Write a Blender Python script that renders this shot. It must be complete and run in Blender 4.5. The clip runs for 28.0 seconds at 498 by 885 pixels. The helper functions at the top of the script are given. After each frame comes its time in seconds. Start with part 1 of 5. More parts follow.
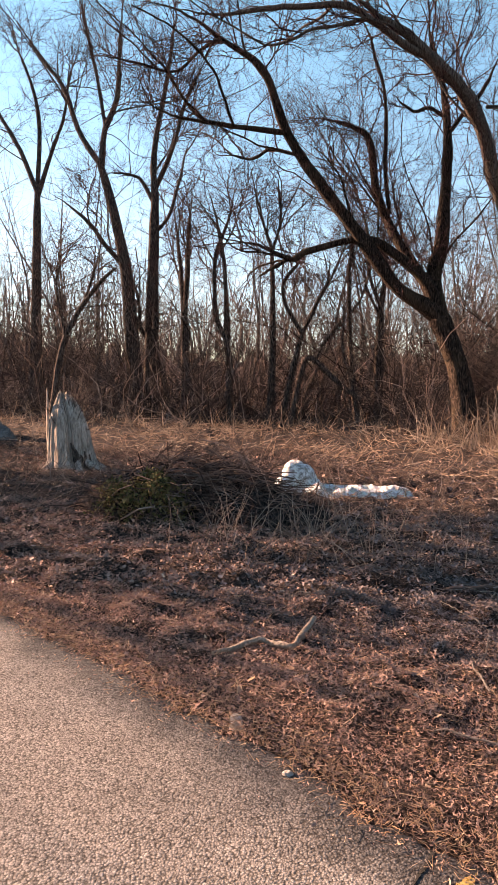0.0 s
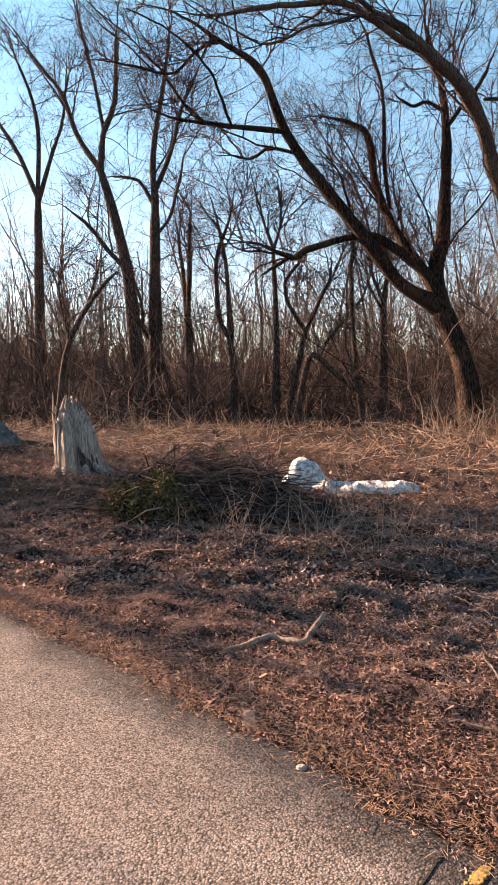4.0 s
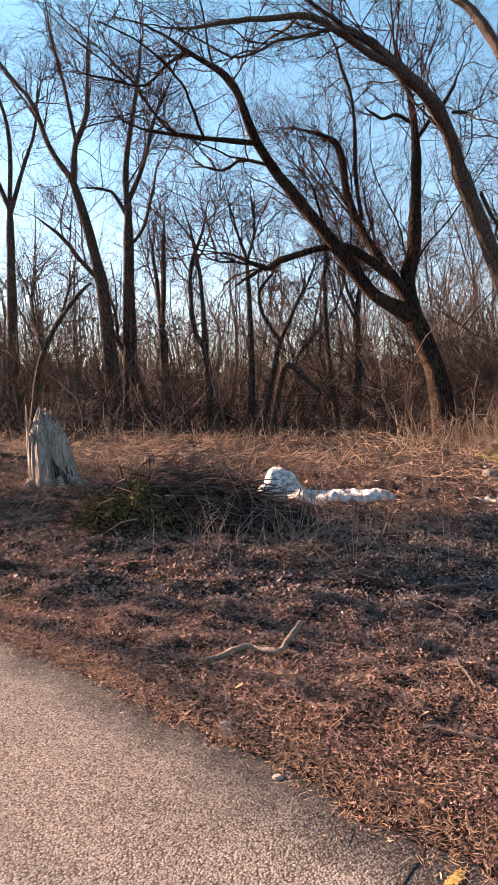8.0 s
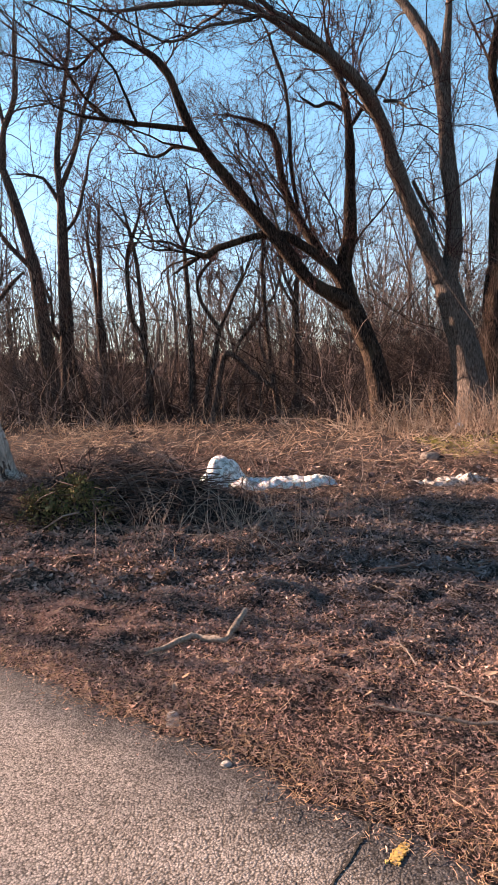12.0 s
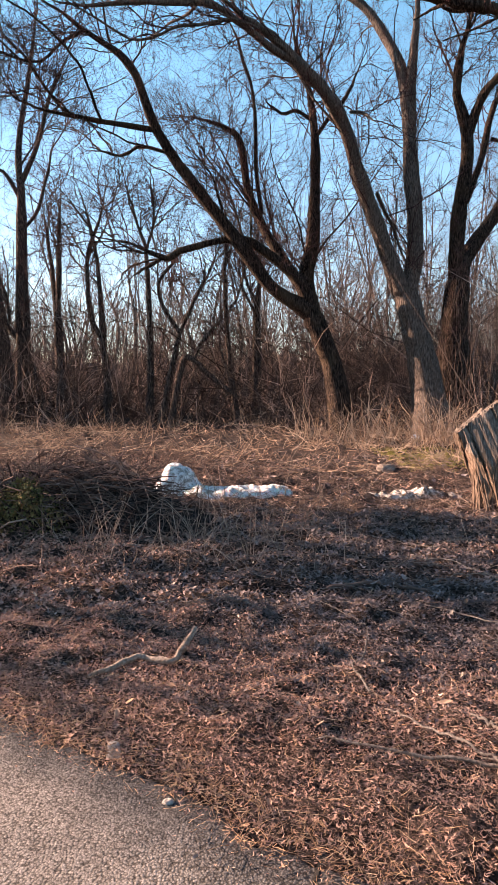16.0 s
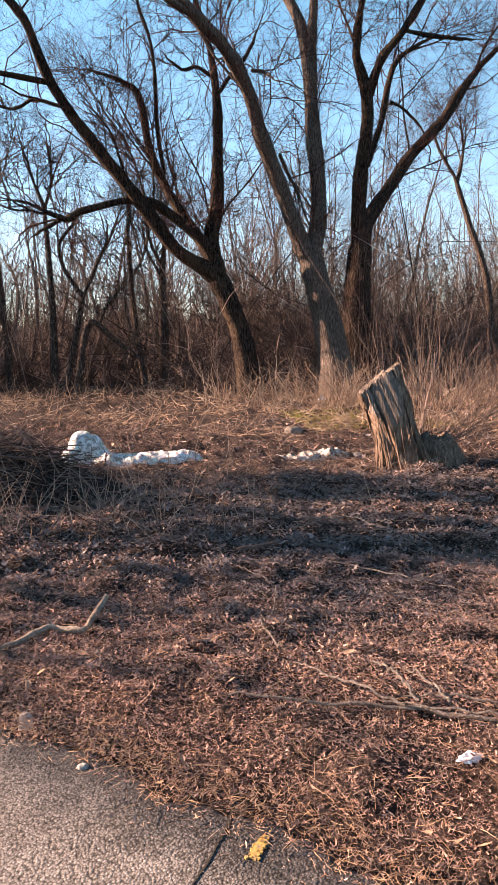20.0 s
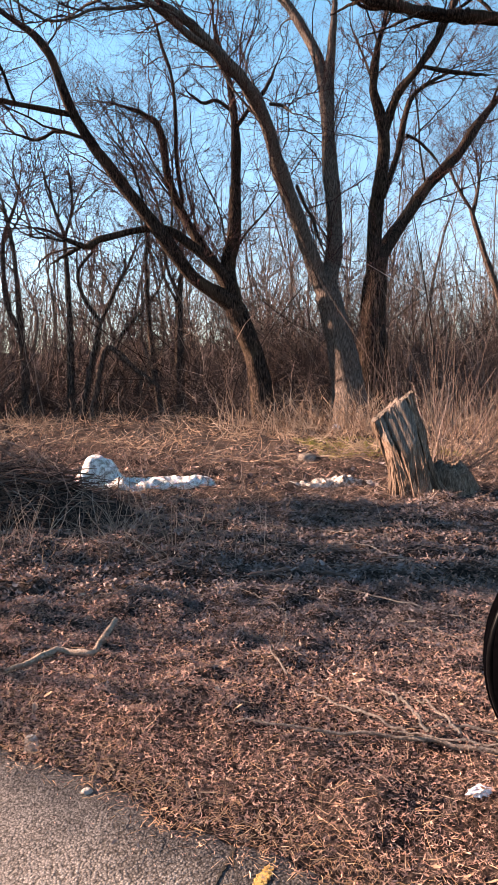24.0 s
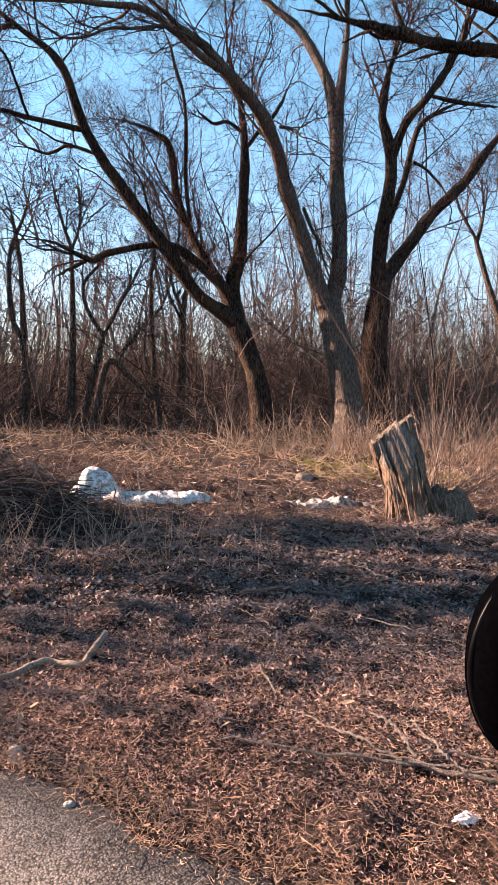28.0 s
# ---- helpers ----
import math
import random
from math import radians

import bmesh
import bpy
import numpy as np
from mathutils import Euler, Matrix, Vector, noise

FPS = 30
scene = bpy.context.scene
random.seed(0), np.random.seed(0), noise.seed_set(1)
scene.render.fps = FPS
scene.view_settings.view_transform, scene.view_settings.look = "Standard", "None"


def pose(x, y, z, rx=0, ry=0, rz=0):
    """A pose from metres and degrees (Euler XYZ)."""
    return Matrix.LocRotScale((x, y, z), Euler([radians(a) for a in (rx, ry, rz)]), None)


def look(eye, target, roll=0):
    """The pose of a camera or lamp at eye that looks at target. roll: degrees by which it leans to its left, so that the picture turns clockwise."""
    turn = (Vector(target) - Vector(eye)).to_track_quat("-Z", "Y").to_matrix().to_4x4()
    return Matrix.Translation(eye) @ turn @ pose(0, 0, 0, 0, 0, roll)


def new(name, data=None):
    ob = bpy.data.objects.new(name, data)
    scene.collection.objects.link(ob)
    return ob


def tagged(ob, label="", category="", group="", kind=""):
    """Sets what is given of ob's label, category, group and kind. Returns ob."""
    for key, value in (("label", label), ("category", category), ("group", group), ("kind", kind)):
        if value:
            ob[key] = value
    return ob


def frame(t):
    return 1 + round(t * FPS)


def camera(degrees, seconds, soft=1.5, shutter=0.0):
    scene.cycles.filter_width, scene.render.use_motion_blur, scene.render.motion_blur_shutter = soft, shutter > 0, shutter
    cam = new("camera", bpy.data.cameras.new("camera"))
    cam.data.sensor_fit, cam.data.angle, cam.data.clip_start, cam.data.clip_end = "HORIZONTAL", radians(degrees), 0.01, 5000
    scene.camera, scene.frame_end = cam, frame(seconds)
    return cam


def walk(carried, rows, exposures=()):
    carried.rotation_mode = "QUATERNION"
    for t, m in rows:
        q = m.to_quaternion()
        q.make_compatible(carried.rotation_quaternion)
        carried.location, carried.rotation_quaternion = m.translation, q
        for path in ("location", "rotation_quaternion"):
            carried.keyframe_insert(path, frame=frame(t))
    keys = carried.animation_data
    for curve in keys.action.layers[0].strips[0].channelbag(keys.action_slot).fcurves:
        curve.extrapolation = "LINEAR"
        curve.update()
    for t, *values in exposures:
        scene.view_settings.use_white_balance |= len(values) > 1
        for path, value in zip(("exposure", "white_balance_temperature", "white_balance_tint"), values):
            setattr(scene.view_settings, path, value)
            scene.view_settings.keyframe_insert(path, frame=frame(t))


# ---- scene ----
cam = camera(38.6, 28.0, soft=0.8)
PATH = [
    (0, (0.006, -0.348, 1.497), (-0.261, 1.629, 1.349), 1.1),
    (0.5, (0.002, -0.385, 1.504), (-0.263, 1.593, 1.369), 2.1),
    (1, (0.009, -0.379, 1.501), (-0.295, 1.594, 1.376), 0.8),
    (1.5, (0.005, -0.361, 1.488), (-0.307, 1.61, 1.361), 0.9),
    (2, (0.014, -0.358, 1.492), (-0.293, 1.613, 1.353), -0.0),
    (2.5, (0.014, -0.374, 1.495), (-0.296, 1.597, 1.358), -0.4),
    (3, (0.01, -0.337, 1.48), (-0.293, 1.634, 1.333), -0.1),
    (3.5, (0.01, -0.355, 1.486), (-0.284, 1.617, 1.336), -0.0),
    (5.5, (0.029, -0.371, 1.488), (-0.231, 1.607, 1.354), -2.1),
    (6, (0.032, -0.374, 1.487), (-0.215, 1.607, 1.363), -1.5),
    (6.5, (0.031, -0.371, 1.486), (-0.21, 1.611, 1.363), -1.2),
    (7, (0.03, -0.379, 1.49), (-0.205, 1.604, 1.383), -0.9),
    (7.5, (0.029, -0.383, 1.491), (-0.196, 1.602, 1.392), -0.7),
    (8, (0.029, -0.372, 1.488), (-0.19, 1.613, 1.366), -1.0),
    (8.5, (0.03, -0.348, 1.477), (-0.187, 1.636, 1.355), -0.1),
    (9, (0.028, -0.38, 1.484), (-0.11, 1.612, 1.369), 1.4),
    (9.5, (0.032, -0.378, 1.493), (-0.052, 1.613, 1.33), -1.3),
    (10, (0.035, -0.376, 1.494), (-0.037, 1.616, 1.334), -1.2),
    (10.5, (0.032, -0.38, 1.493), (-0.035, 1.613, 1.339), -0.9),
    (11, (0.031, -0.383, 1.495), (-0.034, 1.61, 1.35), -0.7),
    (11.5, (0.037, -0.384, 1.493), (-0.019, 1.611, 1.359), -1.1),
    (12, (0.037, -0.371, 1.49), (-0.021, 1.622, 1.332), -2.1),
    (12.5, (0.041, -0.378, 1.495), (-0.018, 1.615, 1.327), -2.4),
    (13, (0.049, -0.352, 1.491), (0.033, 1.641, 1.317), -2.8),
    (13.5, (0.071, -0.33, 1.496), (0.126, 1.662, 1.322), -2.3),
    (15.5, (0.039, -0.233, 1.54), (0.081, 1.761, 1.385), 0.2),
    (16, (0.05, -0.222, 1.535), (0.111, 1.772, 1.386), -0.2),
    (16.5, (0.053, -0.224, 1.534), (0.144, 1.769, 1.393), -0.4),
    (17, (0.061, -0.242, 1.543), (0.196, 1.747, 1.384), -2.0),
    (17.5, (0.055, -0.248, 1.543), (0.189, 1.742, 1.388), -1.4),
    (18, (0.065, -0.23, 1.537), (0.191, 1.746, 1.258), -3.0),
    (18.5, (0.068, -0.226, 1.535), (0.208, 1.747, 1.239), -3.4),
    (19, (0.081, -0.268, 1.548), (0.288, 1.706, 1.299), -2.0),
    (19.5, (0.079, -0.23, 1.53), (0.334, 1.737, 1.272), -2.3),
    (20, (0.074, -0.252, 1.543), (0.382, 1.708, 1.292), -1.0),
    (20.5, (0.075, -0.251, 1.533), (0.323, 1.725, 1.353), -0.9),
    (21, (0.074, -0.258, 1.533), (0.335, 1.719, 1.375), -0.5),
    (21.5, (0.082, -0.257, 1.531), (0.36, 1.716, 1.362), -0.7),
    (23.5, (0.086, -0.263, 1.532), (0.361, 1.71, 1.356), -0.1),
    (24, (0.085, -0.266, 1.532), (0.356, 1.708, 1.357), -0.3),
    (24.5, (0.085, -0.266, 1.529), (0.358, 1.707, 1.356), -0.2),
    (25, (0.087, -0.267, 1.528), (0.36, 1.707, 1.353), -0.1),
    (25.5, (0.086, -0.272, 1.532), (0.348, 1.704, 1.368), -0.2),
    (26, (0.088, -0.267, 1.527), (0.349, 1.71, 1.376), 0.2),
    (26.5, (0.085, -0.275, 1.528), (0.343, 1.703, 1.381), 0.4),
    (27, (0.089, -0.27, 1.522), (0.354, 1.707, 1.385), 1.3),
    (27.5, (0.082, -0.274, 1.525), (0.351, 1.703, 1.396), 1.7),
    (28, (0.089, -0.272, 1.52), (0.364, 1.705, 1.397), 1.8),
]
walk(cam, [(t, look(eye, target, roll)) for t, eye, target, roll in PATH],
     exposures=[(0, 1.64, 8300, 24), (3, 1.63, 8200, 23), (8, 1.64, 7800, 23), (11, 1.65, 7350, 20), (20, 1.74, 7450, 20), (28, 1.77, 7250, 20)])

# ---- world, sun, exposure ----
SUN_AZ, SUN_EL = radians(-70), radians(22)  # to the left of +y, low
sun_dir = Vector((math.sin(SUN_AZ) * math.cos(SUN_EL), math.cos(SUN_AZ) * math.cos(SUN_EL), math.sin(SUN_EL)))
sky_world = bpy.data.worlds.new("sky")
scene.world = sky_world
sky_world.use_nodes = True
wn = sky_world.node_tree.nodes
sky = wn.new("ShaderNodeTexSky")
sky.sky_type, sky.sun_disc, sky.sun_elevation, sky.sun_rotation = "NISHITA", False, SUN_EL, SUN_AZ
sky.air_density, sky.dust_density, sky.ozone_density = 1.0, 0.25, 1.2
wn["Background"].inputs["Strength"].default_value = 0.095
tint = wn.new("ShaderNodeMix")
tint.data_type, tint.blend_type = "RGBA", "MULTIPLY"
tint.inputs[0].default_value = 1.0
# clear cold air: paler low down, cyan-blue higher up
sky_way, sky_axes, sky_ramp = wn.new("ShaderNodeTexCoord"), wn.new("ShaderNodeSeparateXYZ"), wn.new("ShaderNodeValToRGB")
sky_world.node_tree.links.new(sky_way.outputs["Generated"], sky_axes.inputs[0])
sky_world.node_tree.links.new(sky_axes.outputs["Z"], sky_ramp.inputs["Fac"])
sky_ramp.color_ramp.elements[0].position, sky_ramp.color_ramp.elements[0].color = 0.05, (0.86, 0.92, 1.02, 1)
sky_ramp.color_ramp.elements[1].position, sky_ramp.color_ramp.elements[1].color = 0.5, (0.66, 1.16, 1.20, 1)
top_stop = sky_ramp.color_ramp.elements.new(1.0)
top_stop.color = (0.52, 0.88, 1.0, 1)
sky_world.node_tree.links.new(sky_ramp.outputs["Color"], tint.inputs[7])
sky_world.node_tree.links.new(sky.outputs[0], tint.inputs[6])
sky_world.node_tree.links.new(tint.outputs[2], wn["Background"].inputs["Color"])
sun = new("sun", bpy.data.lights.new("sun", "SUN"))
sun.data.energy, sun.data.angle, sun.data.color = 9.0, radians(0.6), (1.0, 0.77, 0.615)
sun.matrix_world = look(sun_dir * 60, (0, 0, 0))


# ---- materials ----
def mat(name, rough=0.9, spec=0.3):
    m = bpy.data.materials.new(name)
    m.use_nodes = True
    b = m.node_tree.nodes["Principled BSDF"]
    b.inputs["Roughness"].default_value = rough
    b.inputs["Specular IOR Level"].default_value = spec
    return m, m.node_tree.nodes, m.node_tree.links, b


def node(nodes, kind, **values):
    n = nodes.new(kind)
    for key, value in values.items():
        n.inputs[key.replace("_", " ")].default_value = value
    return n


def ramp(nodes, links, fac, stops):
    r = nodes.new("ShaderNodeValToRGB")
    while len(r.color_ramp.elements) < len(stops):
        r.color_ramp.elements.new(0.5)
    for e, (at, c) in zip(r.color_ramp.elements, stops):
        e.position, e.color = at, (*c, 1)
    links.new(fac, r.inputs["Fac"])
    return r.outputs["Color"]


def coords(nodes, links, stretch=(1, 1, 1)):
    tc = nodes.new("ShaderNodeTexCoord")
    mp = nodes.new("ShaderNodeMapping")
    mp.inputs["Scale"].default_value = stretch
    links.new(tc.outputs["Object"], mp.inputs["Vector"])
    return mp.outputs["Vector"]


def noisy(nodes, links, vec, scale, detail=5, rough=0.6):
    n = node(nodes, "ShaderNodeTexNoise", Scale=scale, Detail=detail, Roughness=rough)
    links.new(vec, n.inputs["Vector"])
    return n.outputs["Fac"]


def mixed(nodes, links, fac, a, b, how="MIX"):
    m = nodes.new("ShaderNodeMix")
    m.data_type, m.blend_type = "RGBA", how
    if isinstance(fac, (int, float)):
        m.inputs[0].default_value = fac
    else:
        links.new(fac, m.inputs[0])
    for sock, c in ((m.inputs[6], a), (m.inputs[7], b)):
        if isinstance(c, tuple):
            sock.default_value = (*c, 1)
        else:
            links.new(c, sock)
    return m.outputs[2]


def bump(nodes, links, b, height, strength, distance):
    n = node(nodes, "ShaderNodeBump", Strength=strength, Distance=distance)
    links.new(height, n.inputs["Height"])
    links.new(n.outputs["Normal"], b.inputs["Normal"])


def bark(name, dark, mid, light, scale=1.0, moss=None):
    """Furrowed bark: long ridges, blotches of lichen."""
    m, n, l, b = mat(name, 0.95, 0.05)
    v = coords(n, l, (9 * scale, 9 * scale, 1.6 * scale))
    ridges = noisy(n, l, v, 2.2, 6, 0.65)
    c = ramp(n, l, ridges, [(0.40, dark), (0.52, mid), (0.64, light)])
    blot = noisy(n, l, coords(n, l, (1, 1, 0.6)), 1.7, 4)
    if moss:
        c = mixed(n, l, ramp(n, l, blot, [(0.5, (0, 0, 0)), (0.68, (0.7, 0.7, 0.7))]), c, moss)
    l.new(c, b.inputs["Base Color"])
    bump(n, l, b, ridges, 1.0, 0.10)
    return m


bark_big = bark("bark_big", (0.010, 0.007, 0.006), (0.04, 0.027, 0.022), (0.105, 0.073, 0.058), 1.7, (0.085, 0.058, 0.038))
bark_pale = bark("bark_pale", (0.058, 0.044, 0.038), (0.125, 0.096, 0.083), (0.20, 0.157, 0.137), 2.0)
bark_dark = bark("bark_dark", (0.025, 0.018, 0.016), (0.09, 0.064, 0.054), (0.20, 0.148, 0.126), 1.8)
bark_far = bark("bark_far", (0.05, 0.038, 0.034), (0.12, 0.093, 0.083), (0.23, 0.182, 0.163), 1.5)
bark_twig = bark("bark_twig", (0.022, 0.012, 0.012), (0.068, 0.037, 0.037), (0.16, 0.092, 0.085), 2.0)


def strewn(name, tones, rough=0.85, spec=0.06):
    """Colour by piece, for leaves, straw and stems joined in one mesh."""
    m, n, l, b = mat(name, rough, spec)
    g = n.new("ShaderNodeNewGeometry")
    k = len(tones) - 1
    c = ramp(n, l, g.outputs["Random Per Island"], [(i / k, t) for i, t in enumerate(tones)])
    grain = noisy(n, l, coords(n, l), 40, 3)
    c = mixed(n, l, 0.5, c, ramp(n, l, grain, [(0.3, (0.35, 0.33, 0.3)), (0.7, (1, 1, 1))]), "MULTIPLY")
    l.new(c, b.inputs["Base Color"])
    return m


leaf_mat = strewn("dry_leaves", [(0.1993, 0.1201, 0.0978), (0.3259, 0.1973, 0.1593), (0.421, 0.2643, 0.2164), (0.2626, 0.1627, 0.1363), (0.4949, 0.3302, 0.2746), (0.2203, 0.1353, 0.1135), (0.3682, 0.2155, 0.1686)])
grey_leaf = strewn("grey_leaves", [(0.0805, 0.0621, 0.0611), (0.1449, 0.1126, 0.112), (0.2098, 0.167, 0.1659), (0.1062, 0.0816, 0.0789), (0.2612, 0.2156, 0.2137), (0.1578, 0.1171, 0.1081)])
chip_mat = strewn("wood_chips", [(0.162, 0.102, 0.0784), (0.297, 0.2086, 0.1654), (0.117, 0.0769, 0.0643), (0.396, 0.2966, 0.241), (0.216, 0.1622, 0.1436)])
heap_mat = strewn("heap_sticks", [(0.0263, 0.0158, 0.014), (0.0744, 0.0464, 0.0394), (0.1663, 0.1094, 0.0919), (0.0438, 0.0263, 0.0219), (0.2975, 0.21, 0.1794)])
straw_mat = strewn("dry_grass", [(0.128, 0.076, 0.0528), (0.36, 0.236, 0.164), (0.512, 0.372, 0.28), (0.2, 0.1144, 0.076), (0.592, 0.46, 0.36)])
stem_mat = strewn("brush_stems", [(0.0199, 0.0133, 0.0122), (0.0443, 0.0288, 0.0255), (0.0831, 0.0554, 0.0487), (0.0288, 0.0199, 0.0177), (0.3321, 0.2435, 0.2159), (0.0388, 0.0255, 0.0233), (0.1218, 0.0853, 0.0753), (0.4428, 0.3432, 0.3045)])
weed_mat = strewn("dead_weeds", [(0.1152, 0.0864, 0.0706), (0.216, 0.1692, 0.1426), (0.3168, 0.2592, 0.2232), (0.1584, 0.1116, 0.0864)])
cane_mat = strewn("young_canes", [(0.03, 0.0204, 0.0168), (0.096, 0.066, 0.054), (0.156, 0.114, 0.096), (0.054, 0.036, 0.03), (0.204, 0.156, 0.135)])
grey_stem = strewn("grey_sticks", [(0.045, 0.027, 0.0225), (0.1125, 0.069, 0.0585), (0.24, 0.165, 0.1387), (0.06, 0.033, 0.0263), (0.3375, 0.255, 0.2175)])
moss_mat = strewn("mossy_grass", [(0.10, 0.09, 0.02), (0.20, 0.18, 0.05), (0.30, 0.25, 0.09), (0.15, 0.14, 0.03)])
green_mat = strewn("evergreen_needles", [(0.0297, 0.0324, 0.0149), (0.081, 0.081, 0.0324), (0.1755, 0.1485, 0.0607), (0.1485, 0.0878, 0.0446), (0.2565, 0.2025, 0.1013)])
edge_straw = strewn("edge_straw", [(0.195, 0.1122, 0.0683), (0.4095, 0.2584, 0.1608), (0.2925, 0.1658, 0.0975), (0.5655, 0.3997, 0.273), (0.234, 0.1463, 0.1024)])

ground_mat, gn, gl, gb = mat("ground_litter", 0.95, 0.04)
gv = coords(gn, gl)
fine = noisy(gn, gl, gv, 38, 8, 0.75)
patch = noisy(gn, gl, gv, 3.5, 5, 0.7)
broad = noisy(gn, gl, gv, 0.9, 4)
gc = ramp(gn, gl, fine, [(0.38, (0.008, 0.006, 0.005)), (0.48, (0.045, 0.031, 0.026)), (0.60, (0.13, 0.089, 0.073)), (0.72, (0.28, 0.198, 0.166))])
gc2 = ramp(gn, gl, fine, [(0.40, (0.008, 0.006, 0.006)), (0.54, (0.05, 0.038, 0.035)), (0.70, (0.20, 0.155, 0.141))])
gm = mixed(gn, gl, ramp(gn, gl, broad, [(0.42, (0, 0, 0)), (0.6, (1, 1, 1))]), gc, gc2)
gm = mixed(gn, gl, 0.8, gm, ramp(gn, gl, patch, [(0.38, (0.35, 0.32, 0.31)), (0.54, (1, 1, 1))]), "MULTIPLY")
gl.new(gm, gb.inputs["Base Color"])
bump(gn, gl, gb, fine, 1.0, 0.04)

road_mat, rn, rl, rb = mat("chip_seal", 0.85, 0.12)
rv = coords(rn, rl)
cell = node(rn, "ShaderNodeTexVoronoi", Scale=112.0, Randomness=1.0)
rl.new(rv, cell.inputs["Vector"])
tone = ramp(rn, rl, noisy(rn, rl, rv, 60, 4, 0.7), [(0.3, (0.135, 0.118, 0.109)), (0.55, (0.21, 0.184, 0.171)), (0.75, (0.31, 0.273, 0.254))])
shade = rn.new("ShaderNodeRGBToBW")
rl.new(cell.outputs["Color"], shade.inputs[0])
stone = mixed(rn, rl, 0.6, tone, shade.outputs[0], "SOFT_LIGHT")
gap = ramp(rn, rl, cell.outputs["Distance"], [(0.38, (1, 1, 1)), (0.80, (0.30, 0.29, 0.28))])
stain_rim = ramp(rn, rl, noisy(rn, rl, rv, 2.2, 5), [(0.35, (0.72, 0.71, 0.70)), (0.65, (1, 1, 1))])
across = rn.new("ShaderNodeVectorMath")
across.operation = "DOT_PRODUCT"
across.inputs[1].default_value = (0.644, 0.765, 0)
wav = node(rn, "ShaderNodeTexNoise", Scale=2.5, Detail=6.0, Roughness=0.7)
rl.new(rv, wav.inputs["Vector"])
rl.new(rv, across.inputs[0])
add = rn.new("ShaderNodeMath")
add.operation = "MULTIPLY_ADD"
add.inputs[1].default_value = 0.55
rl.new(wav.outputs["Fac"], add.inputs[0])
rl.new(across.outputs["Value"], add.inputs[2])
# a darker, greyer strip beside the verge, with a wavering inner border
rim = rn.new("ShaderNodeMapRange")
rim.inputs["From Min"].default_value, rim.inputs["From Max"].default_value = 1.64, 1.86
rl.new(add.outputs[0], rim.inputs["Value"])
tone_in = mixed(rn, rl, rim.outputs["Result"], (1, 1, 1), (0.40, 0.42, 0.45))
stain_rim = mixed(rn, rl, 1.0, stain_rim, tone_in, "MULTIPLY")
rc = mixed(rn, rl, 1.0, mixed(rn, rl, 1.0, stone, gap, "MULTIPLY"), stain_rim, "MULTIPLY")
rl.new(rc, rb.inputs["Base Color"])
inv = rn.new("ShaderNodeMath")
inv.operation = "SUBTRACT"
inv.inputs[0].default_value = 1.0
rl.new(cell.outputs["Distance"], inv.inputs[1])
grit = rn.new("ShaderNodeMath")
grit.operation = "MULTIPLY_ADD"
grit.inputs[1].default_value = 1.1
rl.new(noisy(rn, rl, rv, 70, 5, 0.75), grit.inputs[0])
rl.new(inv.outputs[0], grit.inputs[2])
bump(rn, rl, rb, grit.outputs[0], 0.6, 0.008)

paint_mat, pn, pl, pb = mat("yellow_paint", 0.7, 0.3)
pl.new(ramp(pn, pl, noisy(pn, pl, coords(pn, pl), 55, 5, 0.7), [(0.38, (0.13, 0.11, 0.09)), (0.46, (0.33, 0.20, 0.055)), (0.6, (0.40, 0.26, 0.08)), (0.68, (0.16, 0.13, 0.10))]), pb.inputs["Base Color"])

snow_mat, sn, sl, sb = mat("old_snow", 0.6, 0.3)
sv = coords(sn, sl)
sl.new(mixed(sn, sl, ramp(sn, sl, noisy(sn, sl, sv, 16, 7, 0.75), [(0.43, (0, 0, 0)), (0.58, (0.9, 0.9, 0.9))]), (0.76, 0.755, 0.75), (0.20, 0.165, 0.145)), sb.inputs["Base Color"])
sb.inputs["Subsurface Weight"].default_value = 0.15
bump(sn, sl, sb, noisy(sn, sl, sv, 45, 6, 0.75), 1.0, 0.035)
dirty_snow_mat, sn, sl, sb = mat("dirty_snow", 0.8, 0.2)
sv = coords(sn, sl)
sl.new(mixed(sn, sl, ramp(sn, sl, noisy(sn, sl, sv, 17, 7, 0.75), [(0.44, (0, 0, 0)), (0.56, (1, 1, 1))]), (0.42, 0.375, 0.345), (0.08, 0.055, 0.042)), sb.inputs["Base Color"])
bump(sn, sl, sb, noisy(sn, sl, sv, 25, 5), 0.8, 0.03)


def timber(name, dark, mid, light, grain=(14, 14, 1.2)):
    m, n, l, b = mat(name, 0.92, 0.06)
    v = coords(n, l, grain)
    f = noisy(n, l, v, 2.0, 7, 0.7)
    blot = noisy(n, l, coords(n, l), 3.0, 4)
    c = ramp(n, l, f, [(0.30, dark), (0.5, mid), (0.7, light)])
    c = mixed(n, l, 0.6, c, ramp(n, l, blot, [(0.35, (0.5, 0.47, 0.45)), (0.6, (1, 1, 1))]), "MULTIPLY")
    l.new(c, b.inputs["Base Color"])
    bump(n, l, b, f, 1.0, 0.03)
    return m


